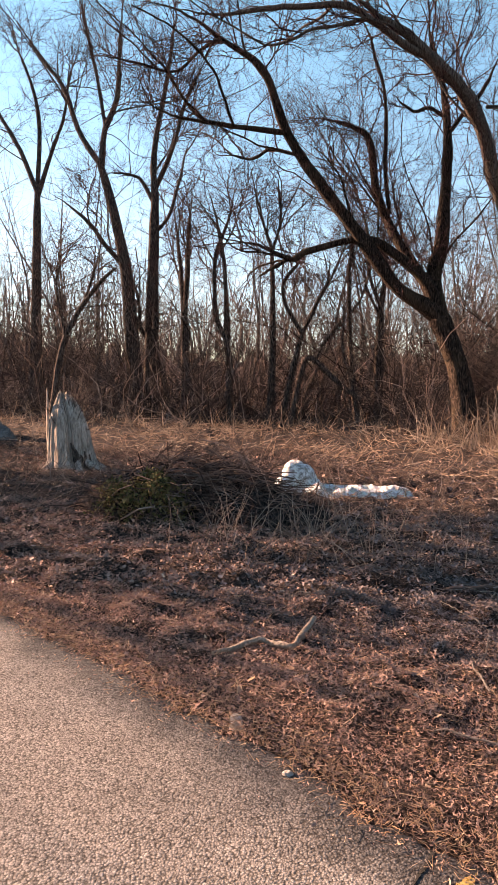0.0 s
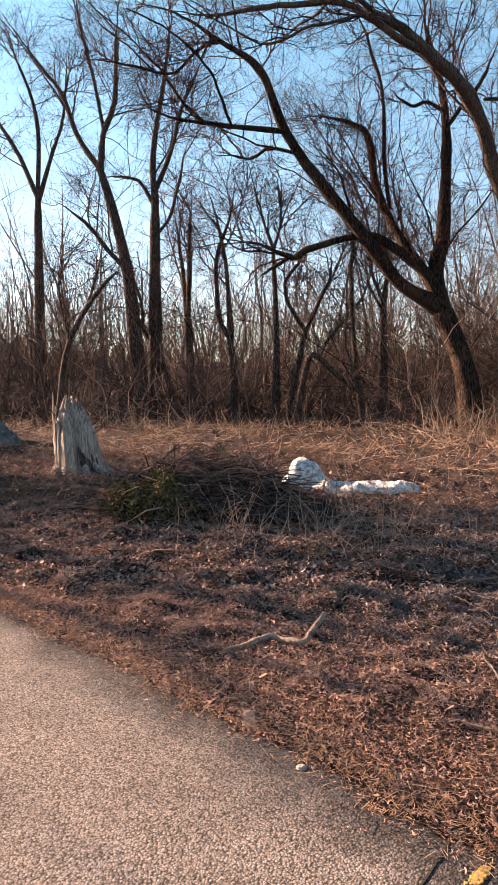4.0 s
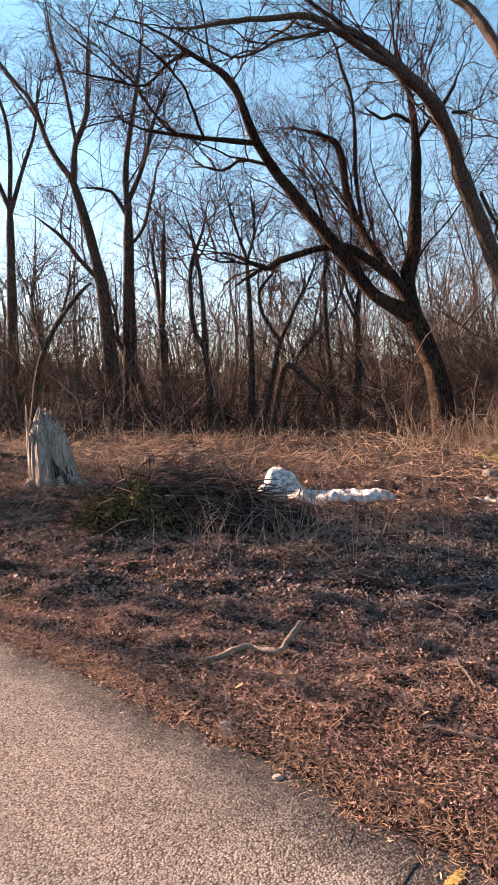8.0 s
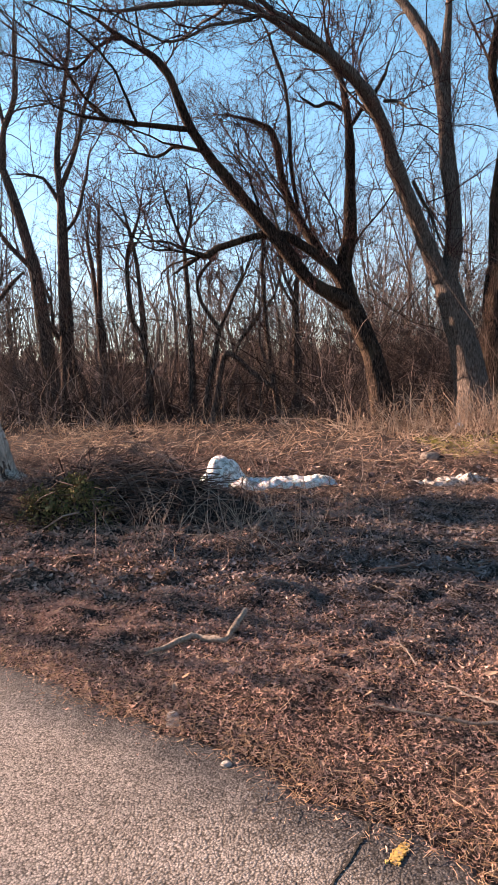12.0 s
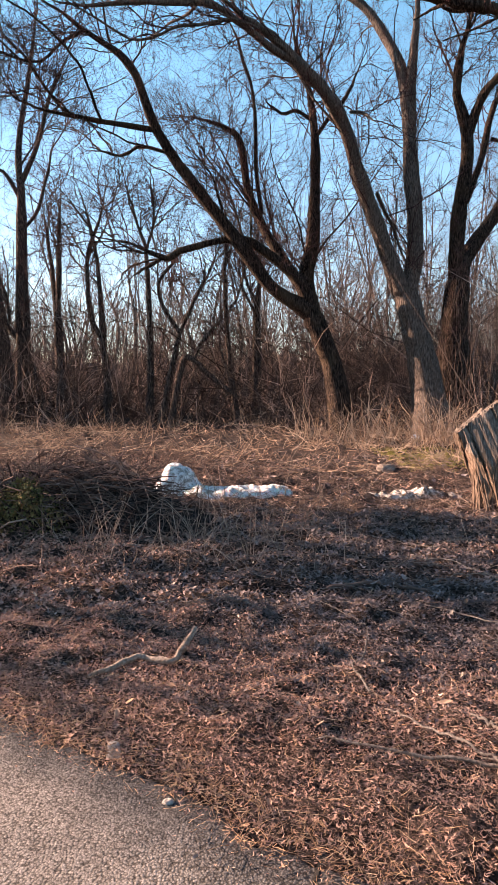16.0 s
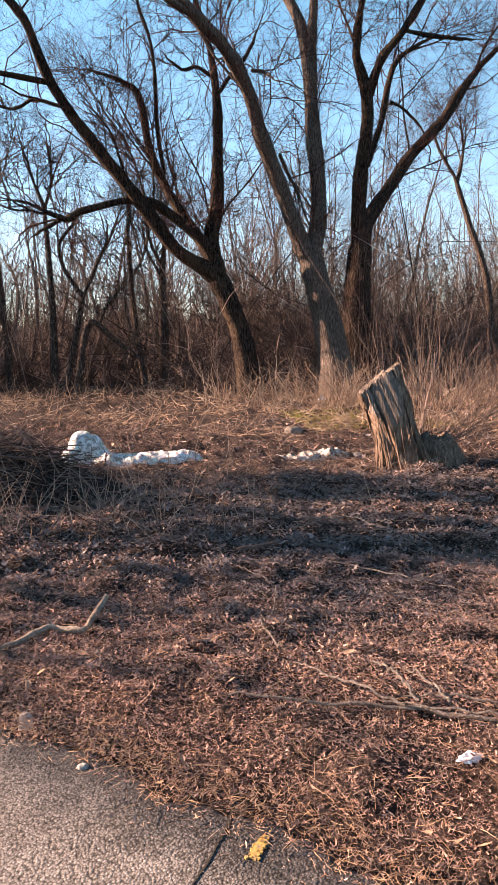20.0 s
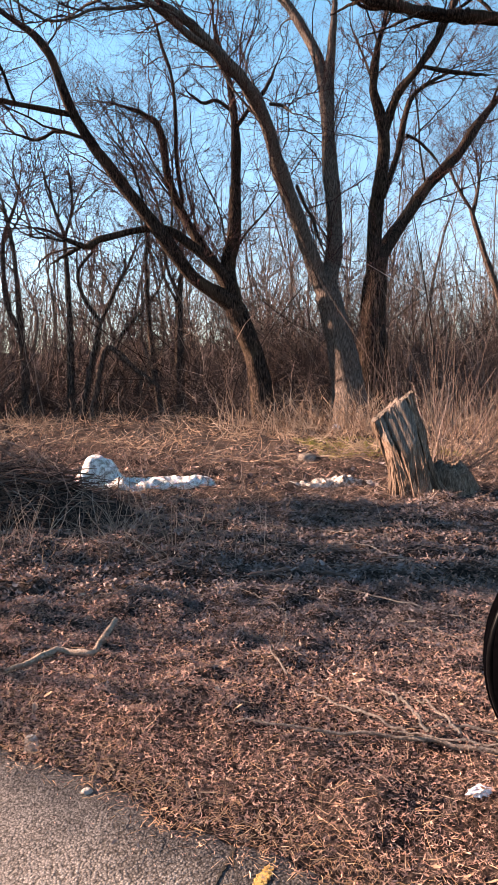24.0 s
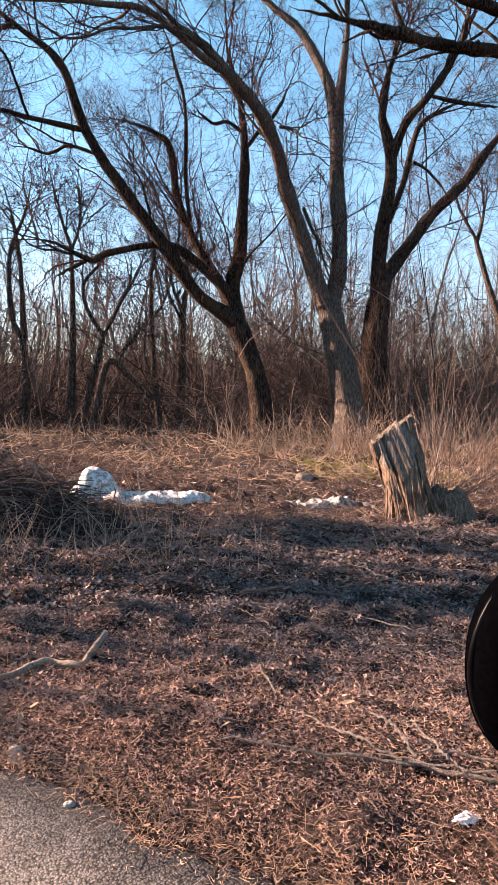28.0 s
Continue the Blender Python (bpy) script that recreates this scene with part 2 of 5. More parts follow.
weathered_wood = timber("weathered_wood", (0.06, 0.046, 0.039), (0.35, 0.285, 0.245), (0.58, 0.49, 0.435), (20, 20, 1.3))
split_wood = timber("split_wood", (0.03, 0.02, 0.015), (0.16, 0.108, 0.081), (0.37, 0.27, 0.208), (22, 22, 1.4))
cut_wood = timber("cut_wood", (0.045, 0.034, 0.029), (0.16, 0.125, 0.107), (0.31, 0.253, 0.218), (34, 16, 1.8))
stick_wood = timber("stick_wood", (0.14, 0.105, 0.085), (0.36, 0.28, 0.225), (0.52, 0.42, 0.34), (30, 30, 30))
grey_wood = timber("grey_wood", (0.08, 0.064, 0.056), (0.21, 0.173, 0.152), (0.32, 0.272, 0.243), (30, 30, 30))
stone_mat = timber("field_stone", (0.10, 0.08, 0.07), (0.18, 0.15, 0.13), (0.26, 0.225, 0.20), (6, 6, 6))
pebble_mat = timber("pale_pebble", (0.42, 0.38, 0.35), (0.55, 0.51, 0.48), (0.66, 0.62, 0.58), (40, 40, 40))
gravel_mat = timber("grey_gravel", (0.03, 0.029, 0.029), (0.14, 0.135, 0.132), (0.36, 0.345, 0.335), (16, 16, 16))
paper_mat, n_, l_, b_ = mat("white_litter", 0.6, 0.3)
l_.new(ramp(n_, l_, noisy(n_, l_, coords(n_, l_), 30, 4), [(0.4, (0.45, 0.5, 0.6)), (0.55, (0.8, 0.8, 0.82))]), b_.inputs["Base Color"])
# blacker than plastic is: the shade on the mirror is put into its colour
mirror_shell, n_, l_, b_ = mat("shaded_black_plastic", 0.85, 0.0)
matte = n_.new("ShaderNodeBsdfDiffuse")
l_.new(ramp(n_, l_, noisy(n_, l_, coords(n_, l_), 300, 3), [(0.3, (0.0005, 0.0005, 0.0007)), (0.7, (0.001, 0.001, 0.0013))]), matte.inputs["Color"])
l_.new(matte.outputs[0], n_["Material Output"].inputs["Surface"])

single_leaf, n_, l_, b_ = mat("single_leaf", 0.75, 0.25)
info = n_.new("ShaderNodeObjectInfo")
lc = ramp(n_, l_, info.outputs["Random"], [(0.0, (0.16, 0.09, 0.06)), (0.25, (0.32, 0.20, 0.14)), (0.5, (0.22, 0.12, 0.075)), (0.75, (0.46, 0.36, 0.28)), (1.0, (0.36, 0.19, 0.10))])
l_.new(mixed(n_, l_, 0.6, lc, ramp(n_, l_, noisy(n_, l_, coords(n_, l_), 90, 4), [(0.35, (0.45, 0.42, 0.4)), (0.65, (1, 1, 1))]), "MULTIPLY"), b_.inputs["Base Color"])
far_mat, n_, l_, b_ = mat("far_treetops", 0.95, 0.1)
l_.new(ramp(n_, l_, noisy(n_, l_, coords(n_, l_, (1, 1, 0.25)), 0.9, 8, 0.75), [(0.35, (0.03, 0.022, 0.021)), (0.55, (0.08, 0.06, 0.056)), (0.7, (0.16, 0.123, 0.114))]), b_.inputs["Base Color"])

# ---- building helpers ----
rng = np.random.default_rng(7)


def height(x, y):
    """The ground: level by the road, rising slightly towards the wood."""
    return 0.013 * np.maximum(0, y - 4) + 0.012 * np.sin(x * 1.3 + 0.7 * y) * np.clip((y - 3) / 4, 0, 1)


def mesh_of(name, verts, faces_by_size, material, smooth=True):
    """One mesh from arrays: vertices (n, 3) and a list of face arrays (m, k)."""
    me = bpy.data.meshes.new(name)
    verts = np.asarray(verts, dtype=np.float32)
    me.vertices.add(len(verts))
    me.vertices.foreach_set("co", verts.ravel())
    loops = np.concatenate([f.ravel() for f in faces_by_size]).astype(np.int32)
    sizes = np.concatenate([np.full(len(f), f.shape[1]) for f in faces_by_size]).astype(np.int32)
    me.loops.add(len(loops))
    me.loops.foreach_set("vertex_index", loops)
    me.polygons.add(len(sizes))
    me.polygons.foreach_set("loop_start", np.concatenate([[0], np.cumsum(sizes)[:-1]]).astype(np.int32))
    me.polygons.foreach_set("use_smooth", np.full(len(sizes), smooth))
    me.update(calc_edges=True)
    me.materials.append(material)
    return me


def tubes(P, R, k):
    """Tapered tubes along many polylines at once: P (n, p, 3), R (n, p), k sides."""
    n, p = R.shape
    T = np.gradient(P, axis=1)
    T /= np.linalg.norm(T, axis=2, keepdims=True) + 1e-9
    ref = np.where(np.abs(T[:, :1, 2:3]) > 0.8, np.array([[[1.0, 0.13, 0]]]), np.array([[[0.1, 0, 1.0]]]))
    A = np.cross(T, np.broadcast_to(ref, T.shape))
    A /= np.linalg.norm(A, axis=2, keepdims=True) + 1e-9
    B = np.cross(T, A)
    ang = np.arange(k) * 2 * np.pi / k
    V = P[:, :, None, :] + R[:, :, None, None] * (np.cos(ang)[:, None] * A[:, :, None, :] + np.sin(ang)[:, None] * B[:, :, None, :])
    i = np.arange(n)[:, None, None] * p * k
    j = np.arange(p - 1)[None, :, None] * k
    a = np.arange(k)[None, None, :]
    b = (a + 1) % k
    F = np.stack([i + j + a, i + j + b, i + j + k + b, i + j + k + a], axis=-1).reshape(-1, 4)
    return V.reshape(-1, 3), F


def joined(pieces):
    """Joins (verts, quads) pieces into one."""
    V, F, at = [], [], 0
    for v, f in pieces:
        V.append(v), F.append(f + at)
        at += len(v)
    return np.concatenate(V), np.concatenate(F)


def smooth_line(points, n):
    """A Catmull-Rom curve through rows of any width, resampled to n."""
    p = np.asarray(points, dtype=float)
    p = np.vstack([2 * p[0] - p[1], p, 2 * p[-1] - p[-2]])
    u = np.linspace(0, len(p) - 3 - 1e-6, n)
    i = u.astype(int)
    f = (u - i)[:, None]
    a, b, c, d = p[i], p[i + 1], p[i + 2], p[i + 3]
    return 0.5 * (2 * b + (c - a) * f + (2 * a - 5 * b + 4 * c - d) * f * f + (3 * b - a - 3 * c + d) * f ** 3)


def sprout(P, R, per, length, radius, spread=(0.5, 1.1), up=0.25, q=6, start=0.25, wobble=0.25, fair=False):
    """Side shoots on many polylines: per of them on each, as new polylines."""
    n, p, _ = P.shape
    m = n * per
    who = np.repeat(np.arange(n), per)
    if fair:
        span = np.linalg.norm(np.diff(P, axis=1), axis=2).sum(axis=1)
        who = rng.choice(n, m, p=span / span.sum())
    s = start + (1 - start) * rng.random(m)
    u = s * (p - 1.001)
    i = u.astype(int)
    f = (u - i)[:, None]
    at = P[who, i] * (1 - f) + P[who, i + 1] * f
    tan = P[who, i + 1] - P[who, i]
    tan /= np.linalg.norm(tan, axis=1, keepdims=True) + 1e-9
    side = np.cross(tan, rng.normal(size=(m, 3)))
    side /= np.linalg.norm(side, axis=1, keepdims=True) + 1e-9
    a = rng.uniform(*spread, m)[:, None]
    d = tan * np.cos(a) + side * np.sin(a) + np.array([0, 0, up])
    d /= np.linalg.norm(d, axis=1, keepdims=True)
    L = rng.uniform(*length, m) * (1.15 - 0.55 * s)
    r0 = np.minimum(rng.uniform(*radius, m), (R[who, i] * 0.75))
    D = d[:, None, :] + np.cumsum(rng.normal(size=(m, q, 3)) * wobble, axis=1) * 0.6 + np.linspace(0, 1, q)[None, :, None] * np.array([0, 0, up * 0.8])
    D[:, 0] = d
    D /= np.linalg.norm(D, axis=2, keepdims=True)
    steps = D * (L / (q - 1))[:, None, None]
    steps[:, 0] = 0
    Q = at[:, None, :] + np.cumsum(steps, axis=1)
    return Q, r0[:, None] * np.linspace(1, 0.35, q)[None, :]


def part(name, me, parent, label="", kind=""):
    ob = new(name, me)
    ob.parent = parent
    return tagged(ob, label, kind=kind)


def each_tube(name, vf, n, material, parent):
    """n alike tubes, joined in vf, as n parts of their own."""
    V, F = vf[0].reshape(n, -1, 3), vf[1][:len(vf[1]) // n]
    for v in V:
        part(name, mesh_of(name, v, [F], material), parent)


def part_at(name, me, parent, m):
    ob = new(name, me)
    ob.parent, ob.matrix_basis = parent, m
    return ob


def thing(name, label, category, at=(0, 0, 0), group="", kind=""):
    return tagged(new(name), label, category, group, kind) if at == (0, 0, 0) else placed_thing(name, label, category, at, group, kind)


def placed_thing(name, label, category, at, group, kind):
    ob = new(name)
    ob.location = at
    return tagged(ob, label, category, group, kind)


LINES = {}


def bare_tree(name, label, material):
    ob = thing(name, label, "tree", group="trees at the edge of the wood")
    LINES[ob.name] = (material, [])
    return ob


def limb(tree, name, rows):
    """One trunk or limb through rows of x, y, z, radius, with swellings and knots."""
    material, lines = LINES[tree.name]
    big = rows[0][3] > 0.15
    if name == "limb" and big and lines and lines[0][2] == "trunk" and np.linalg.norm(lines[0][0][-1] - np.array(rows[0][:3])) < 0.6:
        rows = [(*lines[0][0][-6], rows[0][3])] + rows
    n = 8 + 6 * len(rows)
    c = smooth_line(rows, n)
    P, R = c[:, :3], np.maximum(c[:, 3] * 0.9, 0.012)
    if name == "trunk":
        R = R * np.clip((n - np.arange(n)) / (0.1 * n), 0.8, 1)
    if name == "limb":
        wob = np.cumsum(rng.normal(size=(n, 3)), axis=0) * 0.015 * np.linspace(0, 1, n)[:, None]
        P = P + wob - wob[-1] * np.linspace(0, 1, n)[:, None]
    else:
        R = R * (1 + 0.35 * np.exp(-np.linspace(0, 9, n)))
    swell = np.interp(np.arange(n), np.arange(0, n + 3, 3), rng.normal(size=len(np.arange(0, n + 3, 3))))
    R = R * (1 + (0.035 if name == "trunk" else 0.08) * swell)
    R = R * np.clip((n - np.arange(n)) / (0.3 * n), 0.15, 1) if name == "limb" else R
    k = 14 if big else 7
    V, F = tubes(P[None], R[None], k)
    if big:
        V = V.reshape(n, k, 3)
        flute = 1 + 0.07 * np.sin(np.arange(k) * 2.4 + 0.3 + 0.05 * np.arange(n)[:, None]) + 0.018 * rng.normal(size=(n, k))
        V = P[:, None] + (V - P[:, None]) * flute[..., None]
        V = V.reshape(-1, 3)
    part(name, mesh_of(name, V, [F], material), tree)
    c = smooth_line(np.column_stack([P, R]), 20)
    lines.append((c[:, :3], c[:, 3], name))


def twigs(tree, per, second, third):
    """Branches and twigs over all limbs of a tree: crooked, spreading to all sides."""
    lines = [q for q in LINES[tree.name][1] if q[2] == "limb"]
    P = np.stack([q[0] for q in lines])
    R = np.stack([q[1] for q in lines])
    tall = np.ptp(P[..., 2])
    reach = min(1.0, 0.25 + tall / 11)
    # long wavy boughs first, then branches on limbs and boughs, then two orders of twigs
    P0, R0 = sprout(P, R, 3, (2.2 * reach, 5.5 * reach), (0.026, 0.045), (0.4, 1.0), 0.3, q=20, start=0.2, wobble=0.16, fair=True)
    count = round(per * len(P) * min(1, 0.35 + tall / 9) / (len(P) + len(P0)))
    P, R = np.concatenate([P, P0]), np.concatenate([R, R0])
    P1, R1 = sprout(P, R, count, (1.0 * reach, 3.6 * reach), (0.013, 0.024), (0.5, 1.25), 0.18, q=9, start=0.2, wobble=0.36, fair=True)
    P2, R2 = sprout(P1, R1, second, (0.5, 1.9), (0.008, 0.012), (0.5, 1.2), 0.1, q=6, wobble=0.45)
    P3, R3 = sprout(P2, R2, third, (0.25, 0.9), (0.006, 0.008), (0.5, 1.1), 0.06, q=3, wobble=0.5)
    for i in range(len(P0)):
        part("bough", mesh_of("bough", *one(tubes(P0[i:i + 1], R0[i:i + 1], 6)), LINES[tree.name][0]), tree)
    if per >= 20:
        for i in rng.permutation(len(P1)):
            part("branch", mesh_of("branch", *one(tubes(P1[i:i + 1], R1[i:i + 1], 4)), bark_twig), tree)
    else:
        part("branch_spray", mesh_of("branch_spray", *one(tubes(P1, R1, 4)), bark_twig), tree, kind="stuff")
    part("twig_spray", mesh_of("twig_spray", *one(joined([tubes(P2, R2, 3), tubes(P3, R3, 3)])), bark_twig), tree, "fine reddish-brown twigs", kind="stuff")


def one(vf):
    return vf[0], [vf[1]]


# ---- ground and road ----
def lattice(x, y, size, seed):
    """Smooth value noise in 0..1 on a grid of that size in metres."""
    tab = np.random.default_rng(seed).random((64, 64))
    u, v = x / size, y / size
    i, j = np.floor(u).astype(int), np.floor(v).astype(int)
    f, g = u - i, v - j
    f, g = f * f * (3 - 2 * f), g * g * (3 - 2 * g)
    a = tab[i % 64, j % 64] * (1 - f) + tab[(i + 1) % 64, j % 64] * f
    b = tab[i % 64, (j + 1) % 64] * (1 - f) + tab[(i + 1) % 64, (j + 1) % 64] * f
    return a * (1 - g) + b * g


# the road's edge is a nearly straight line; how far a place lies beyond it, in metres
ROAD_P, ROAD_U = np.array([-0.52, 2.68]), np.array([0.765, -0.644])
ROAD_N = np.array([0.644, 0.765])


def beyond_edge(x, y):
    along = (x - ROAD_P[0]) * ROAD_U[0] + (y - ROAD_P[1]) * ROAD_U[1]
    off = (x - ROAD_P[0]) * ROAD_N[0] + (y - ROAD_P[1]) * ROAD_N[1]
    return off + 0.020 * along ** 2 - 0.10 * (lattice(along, along * 0, 0.45, 3) - 0.5) - 0.06 * (lattice(along, along * 0, 0.11, 4) - 0.5)


def ground_z(x, y):
    x, y = np.asarray(x, float), np.asarray(y, float)
    verge = np.clip(beyond_edge(x, y) / 0.5, 0, 1)
    rough = 0.09 * (lattice(x, y, 0.5, 5) - 0.5) + 0.12 * (lattice(x, y, 0.19, 6) - 0.5) + 0.06 * (lattice(x + 0.3 * y, y, 0.085, 7) - 0.5)
    far = np.clip((40 - np.hypot(x, y)) / 15, 0, 1) * np.clip((y - 1.0) / 0.4, 0, 1)
    return height(x, y) + verge * (0.015 + rough * far) - 0.05 * (1 - verge)


def spaced(parts):
    return np.concatenate([np.arange(a, b, s) for a, b, s in parts])


gx = spaced([(-3000, -400, 400), (-400, -60, 40), (-60, -14, 2), (-14, -4, 0.25), (-4, -2, 0.06), (-2, 2, 0.042), (2, 4.4, 0.06), (4.4, 14, 0.25), (14, 60, 2), (60, 400, 40), (400, 3001, 400)])
gy = spaced([(-3000, -400, 400), (-400, -40, 40), (-40, 1, 1), (1, 5, 0.042), (5, 8, 0.06), (8, 12, 0.15), (12, 34, 0.4), (34, 80, 2), (80, 400, 40), (400, 3001, 400)])
X, Y = np.meshgrid(gx, gy)
Z = ground_z(X, Y)
nx = len(gx)
ii = (np.arange(len(gy) - 1)[:, None] * nx + np.arange(nx - 1)[None, :]).ravel()
ground = tagged(new("ground", mesh_of("ground", np.column_stack([X.ravel(), Y.ravel(), Z.ravel()]), [np.stack([ii, ii + 1, ii + nx + 1, ii + nx], 1)], ground_mat)),
                "brown ground covered in leaf litter and wood chips", "ground", kind="structure")

# road slab: rows of stations along the edge, from the ragged edge to the far side
st = np.concatenate([np.arange(-60, -5, 1.0), np.arange(-5, 4, 0.03), np.arange(4, 60, 1.0)])
offs = -np.concatenate([[0, 0.02, 0.05, 0.12, 0.3, 0.6, 1.2, 2.4, 4.0, 6.2]])
ragged = 0.10 * (lattice(st, st * 0, 0.45, 3) - 0.5) + 0.06 * (lattice(st, st * 0, 0.11, 4) - 0.5) + 0.05 * (lattice(st, st * 0, 0.04, 14) - 0.5) - 0.020 * np.minimum(st ** 2, 30) + 0.03
rows = []
for k, o in enumerate(offs):
    e = ragged * (1 if k < 6 else 0) + o
    z = np.full(len(st), 0.0) - (0.022 if k == 0 else 0.006 if k == 1 else 0.0) + (0.004 * (lattice(st, st * 0 + o, 0.2, 9) - 0.5) if 1 < k < 7 else 0)
    rows.append(np.column_stack([ROAD_P[0] + st * ROAD_U[0] + e * ROAD_N[0], ROAD_P[1] + st * ROAD_U[1] + e * ROAD_N[1], z]))
low = rows[0].copy()
low[:, 2] = -0.09
low2 = rows[-1].copy()
low2[:, 2] = -0.09
V = np.concatenate([low] + rows + [low2])
m = len(st)
jj = (np.arange(len(rows) + 1)[:, None] * m + np.arange(m - 1)[None, :]).ravel()
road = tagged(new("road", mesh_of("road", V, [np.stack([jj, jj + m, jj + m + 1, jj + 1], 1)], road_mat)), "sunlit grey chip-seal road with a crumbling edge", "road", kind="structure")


# ---- litter on the ground ----
def leaves(n, box, size, curl=1.0, lift=0.022, keep=None, narrow=(0.16, 0.42)):
    """Curled shreds of dry leaf, bent along an arc, strewn over a box of the ground."""
    x = rng.uniform(box[0], box[1], n)
    y = rng.uniform(box[2], box[3], n)
    if keep is not None:
        ok = keep(x, y)
        x, y = x[ok], y[ok]
    n = len(x)
    L = rng.uniform(*size, n)
    L = L * np.clip(y / 3.3, 0.68, 1)
    W = L * rng.uniform(*narrow, n)
    bend = rng.uniform(0.3, 2.2, n) * curl
    way = rng.uniform(0, 6.283, n)
    P = np.zeros((n, 4, 2, 3))
    for a in range(4):
        u = a / 3 - 0.5
        arc = bend * u
        side = L * (1 - np.cos(arc)) / bend * 2
        for b in range(2):
            w = (b - 0.5) * W * (0.5, 1.0, 0.9, 0.3)[a] * rng.uniform(0.7, 1.2, n)
            P[:, a, b, 0] = L * np.sin(arc) / bend
            P[:, a, b, 1] = w * np.cos(way * 0.3) + side * np.cos(way)
            P[:, a, b, 2] = w * np.sin(way) * 0.8 + side * np.abs(np.sin(way)) + 0.03 * L * rng.normal(size=n)
    yaw, tx, ty = rng.uniform(0, 6.283, n), rng.normal(0, 0.36, n), rng.normal(0, 0.36, n)
    cy, sy = np.cos(yaw)[:, None, None], np.sin(yaw)[:, None, None]
    px, py, pz = P[..., 0], P[..., 1], P[..., 2] + P[..., 0] * tx[:, None, None] + P[..., 1] * ty[:, None, None]
    out = np.stack([px * cy - py * sy + x[:, None, None], px * sy + py * cy + y[:, None, None], pz], -1)
    base = np.maximum(ground_z(x, y), -0.004) + lift * rng.random(n) + 0.004
    out[..., 2] += base[:, None, None]
    q = np.array([[0, 1, 3, 2], [2, 3, 5, 4], [4, 5, 7, 6]])
    F = (np.arange(n)[:, None, None] * 8 + q[None]).reshape(-1, 4)
    return out.reshape(-1, 3), F


def scraps(x, y, z, size, narrow=(0.25, 0.6)):
    """Small leaves turned every way, at given places."""
    n = len(x)
    L = rng.uniform(*size, n)[:, None, None]
    a = rng.normal(size=(n, 3))
    a /= np.linalg.norm(a, axis=1, keepdims=True)
    b = np.cross(a, rng.normal(size=(n, 3)))
    b /= np.linalg.norm(b, axis=1, keepdims=True)
    c = np.cross(a, b)
    W = rng.uniform(*narrow, n)[:, None, None]
    P = []
    for u, w, h in ((-0.5, 0.5, 0.1), (-0.5, -0.5, 0.1), (0, 0.5, -0.05), (0, -0.5, -0.05), (0.5, 0.2, 0.12), (0.5, -0.2, 0.12)):
        P.append(a[:, None] * L * u + b[:, None] * L * W * w + c[:, None] * L * h)
    V = np.concatenate(P, axis=1) + np.stack([x, y, z], 1)[:, None]
    q = np.array([[0, 1, 3, 2], [2, 3, 5, 4]])
    return V.reshape(-1, 3), (np.arange(n)[:, None, None] * 6 + q[None]).reshape(-1, 4)


def straws(n, box, length, radius, lean=1.4, keep=None, q=4, k=3, bend=0.35, lift=0.0):
    """Thin stalks standing or lying on the ground: lean 0 is upright, 1.5 flat."""
    x = rng.uniform(box[0], box[1], n)
    y = rng.uniform(box[2], box[3], n)
    if keep is not None:
        ok = keep(x, y)
        x, y = x[ok], y[ok]
    n = len(x)
    a = np.clip(np.abs(rng.normal(lean, 0.3, n)), 0, 1.52)
    az = rng.uniform(0, 6.283, n)
    d = np.stack([np.sin(a) * np.cos(az), np.sin(a) * np.sin(az), np.cos(a)], 1)
    D = d[:, None] + np.cumsum(rng.normal(size=(n, q, 3)), axis=1) * bend * 0.4
    D[..., 2] = np.where(lean > 1.2, np.maximum(D[..., 2], -0.02), D[..., 2] - np.linspace(0, bend, q)[None])
    D /= np.linalg.norm(D, axis=2, keepdims=True)
    L = rng.uniform(*length, n)
    S = D * (L / (q - 1))[:, None, None]
    S[:, 0] = 0
    P = np.stack([x, y, np.maximum(ground_z(x, y), -0.002) + lift + (0.004 + 0.012 * rng.random(n) if lean > 1.2 else -0.01)], 1)[:, None] + np.cumsum(S, axis=1)
    R = rng.uniform(*radius, n)[:, None] * np.linspace(1, 0.4, q)[None]
    return tubes(P, R, k)


def off_road(x, y):
    """The verge in front of the car, with a thin scatter over the road's edge."""
    return (x > -0.66 * y - 0.2) & (x < 0.56 * y + 0.35) & (beyond_edge(x, y) > 0.03 - 0.05 * rng.exponential(size=len(x)))


def clumped(size, seed, cut):
    return lambda x, y: (beyond_edge(x, y) > 0.0) & (lattice(x, y, size, seed) + 0.25 * rng.normal(size=len(x)) > cut)


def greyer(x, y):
    """Where the litter is greyer and darker: the middle of the verge, off the road."""
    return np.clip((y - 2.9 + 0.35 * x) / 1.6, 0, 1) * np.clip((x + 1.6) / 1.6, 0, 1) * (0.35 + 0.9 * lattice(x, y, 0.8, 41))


def red_zone(x, y):
    return off_road(x, y) & (rng.random(len(x)) > greyer(x, y))


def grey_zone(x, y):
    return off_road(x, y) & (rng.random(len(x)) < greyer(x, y))


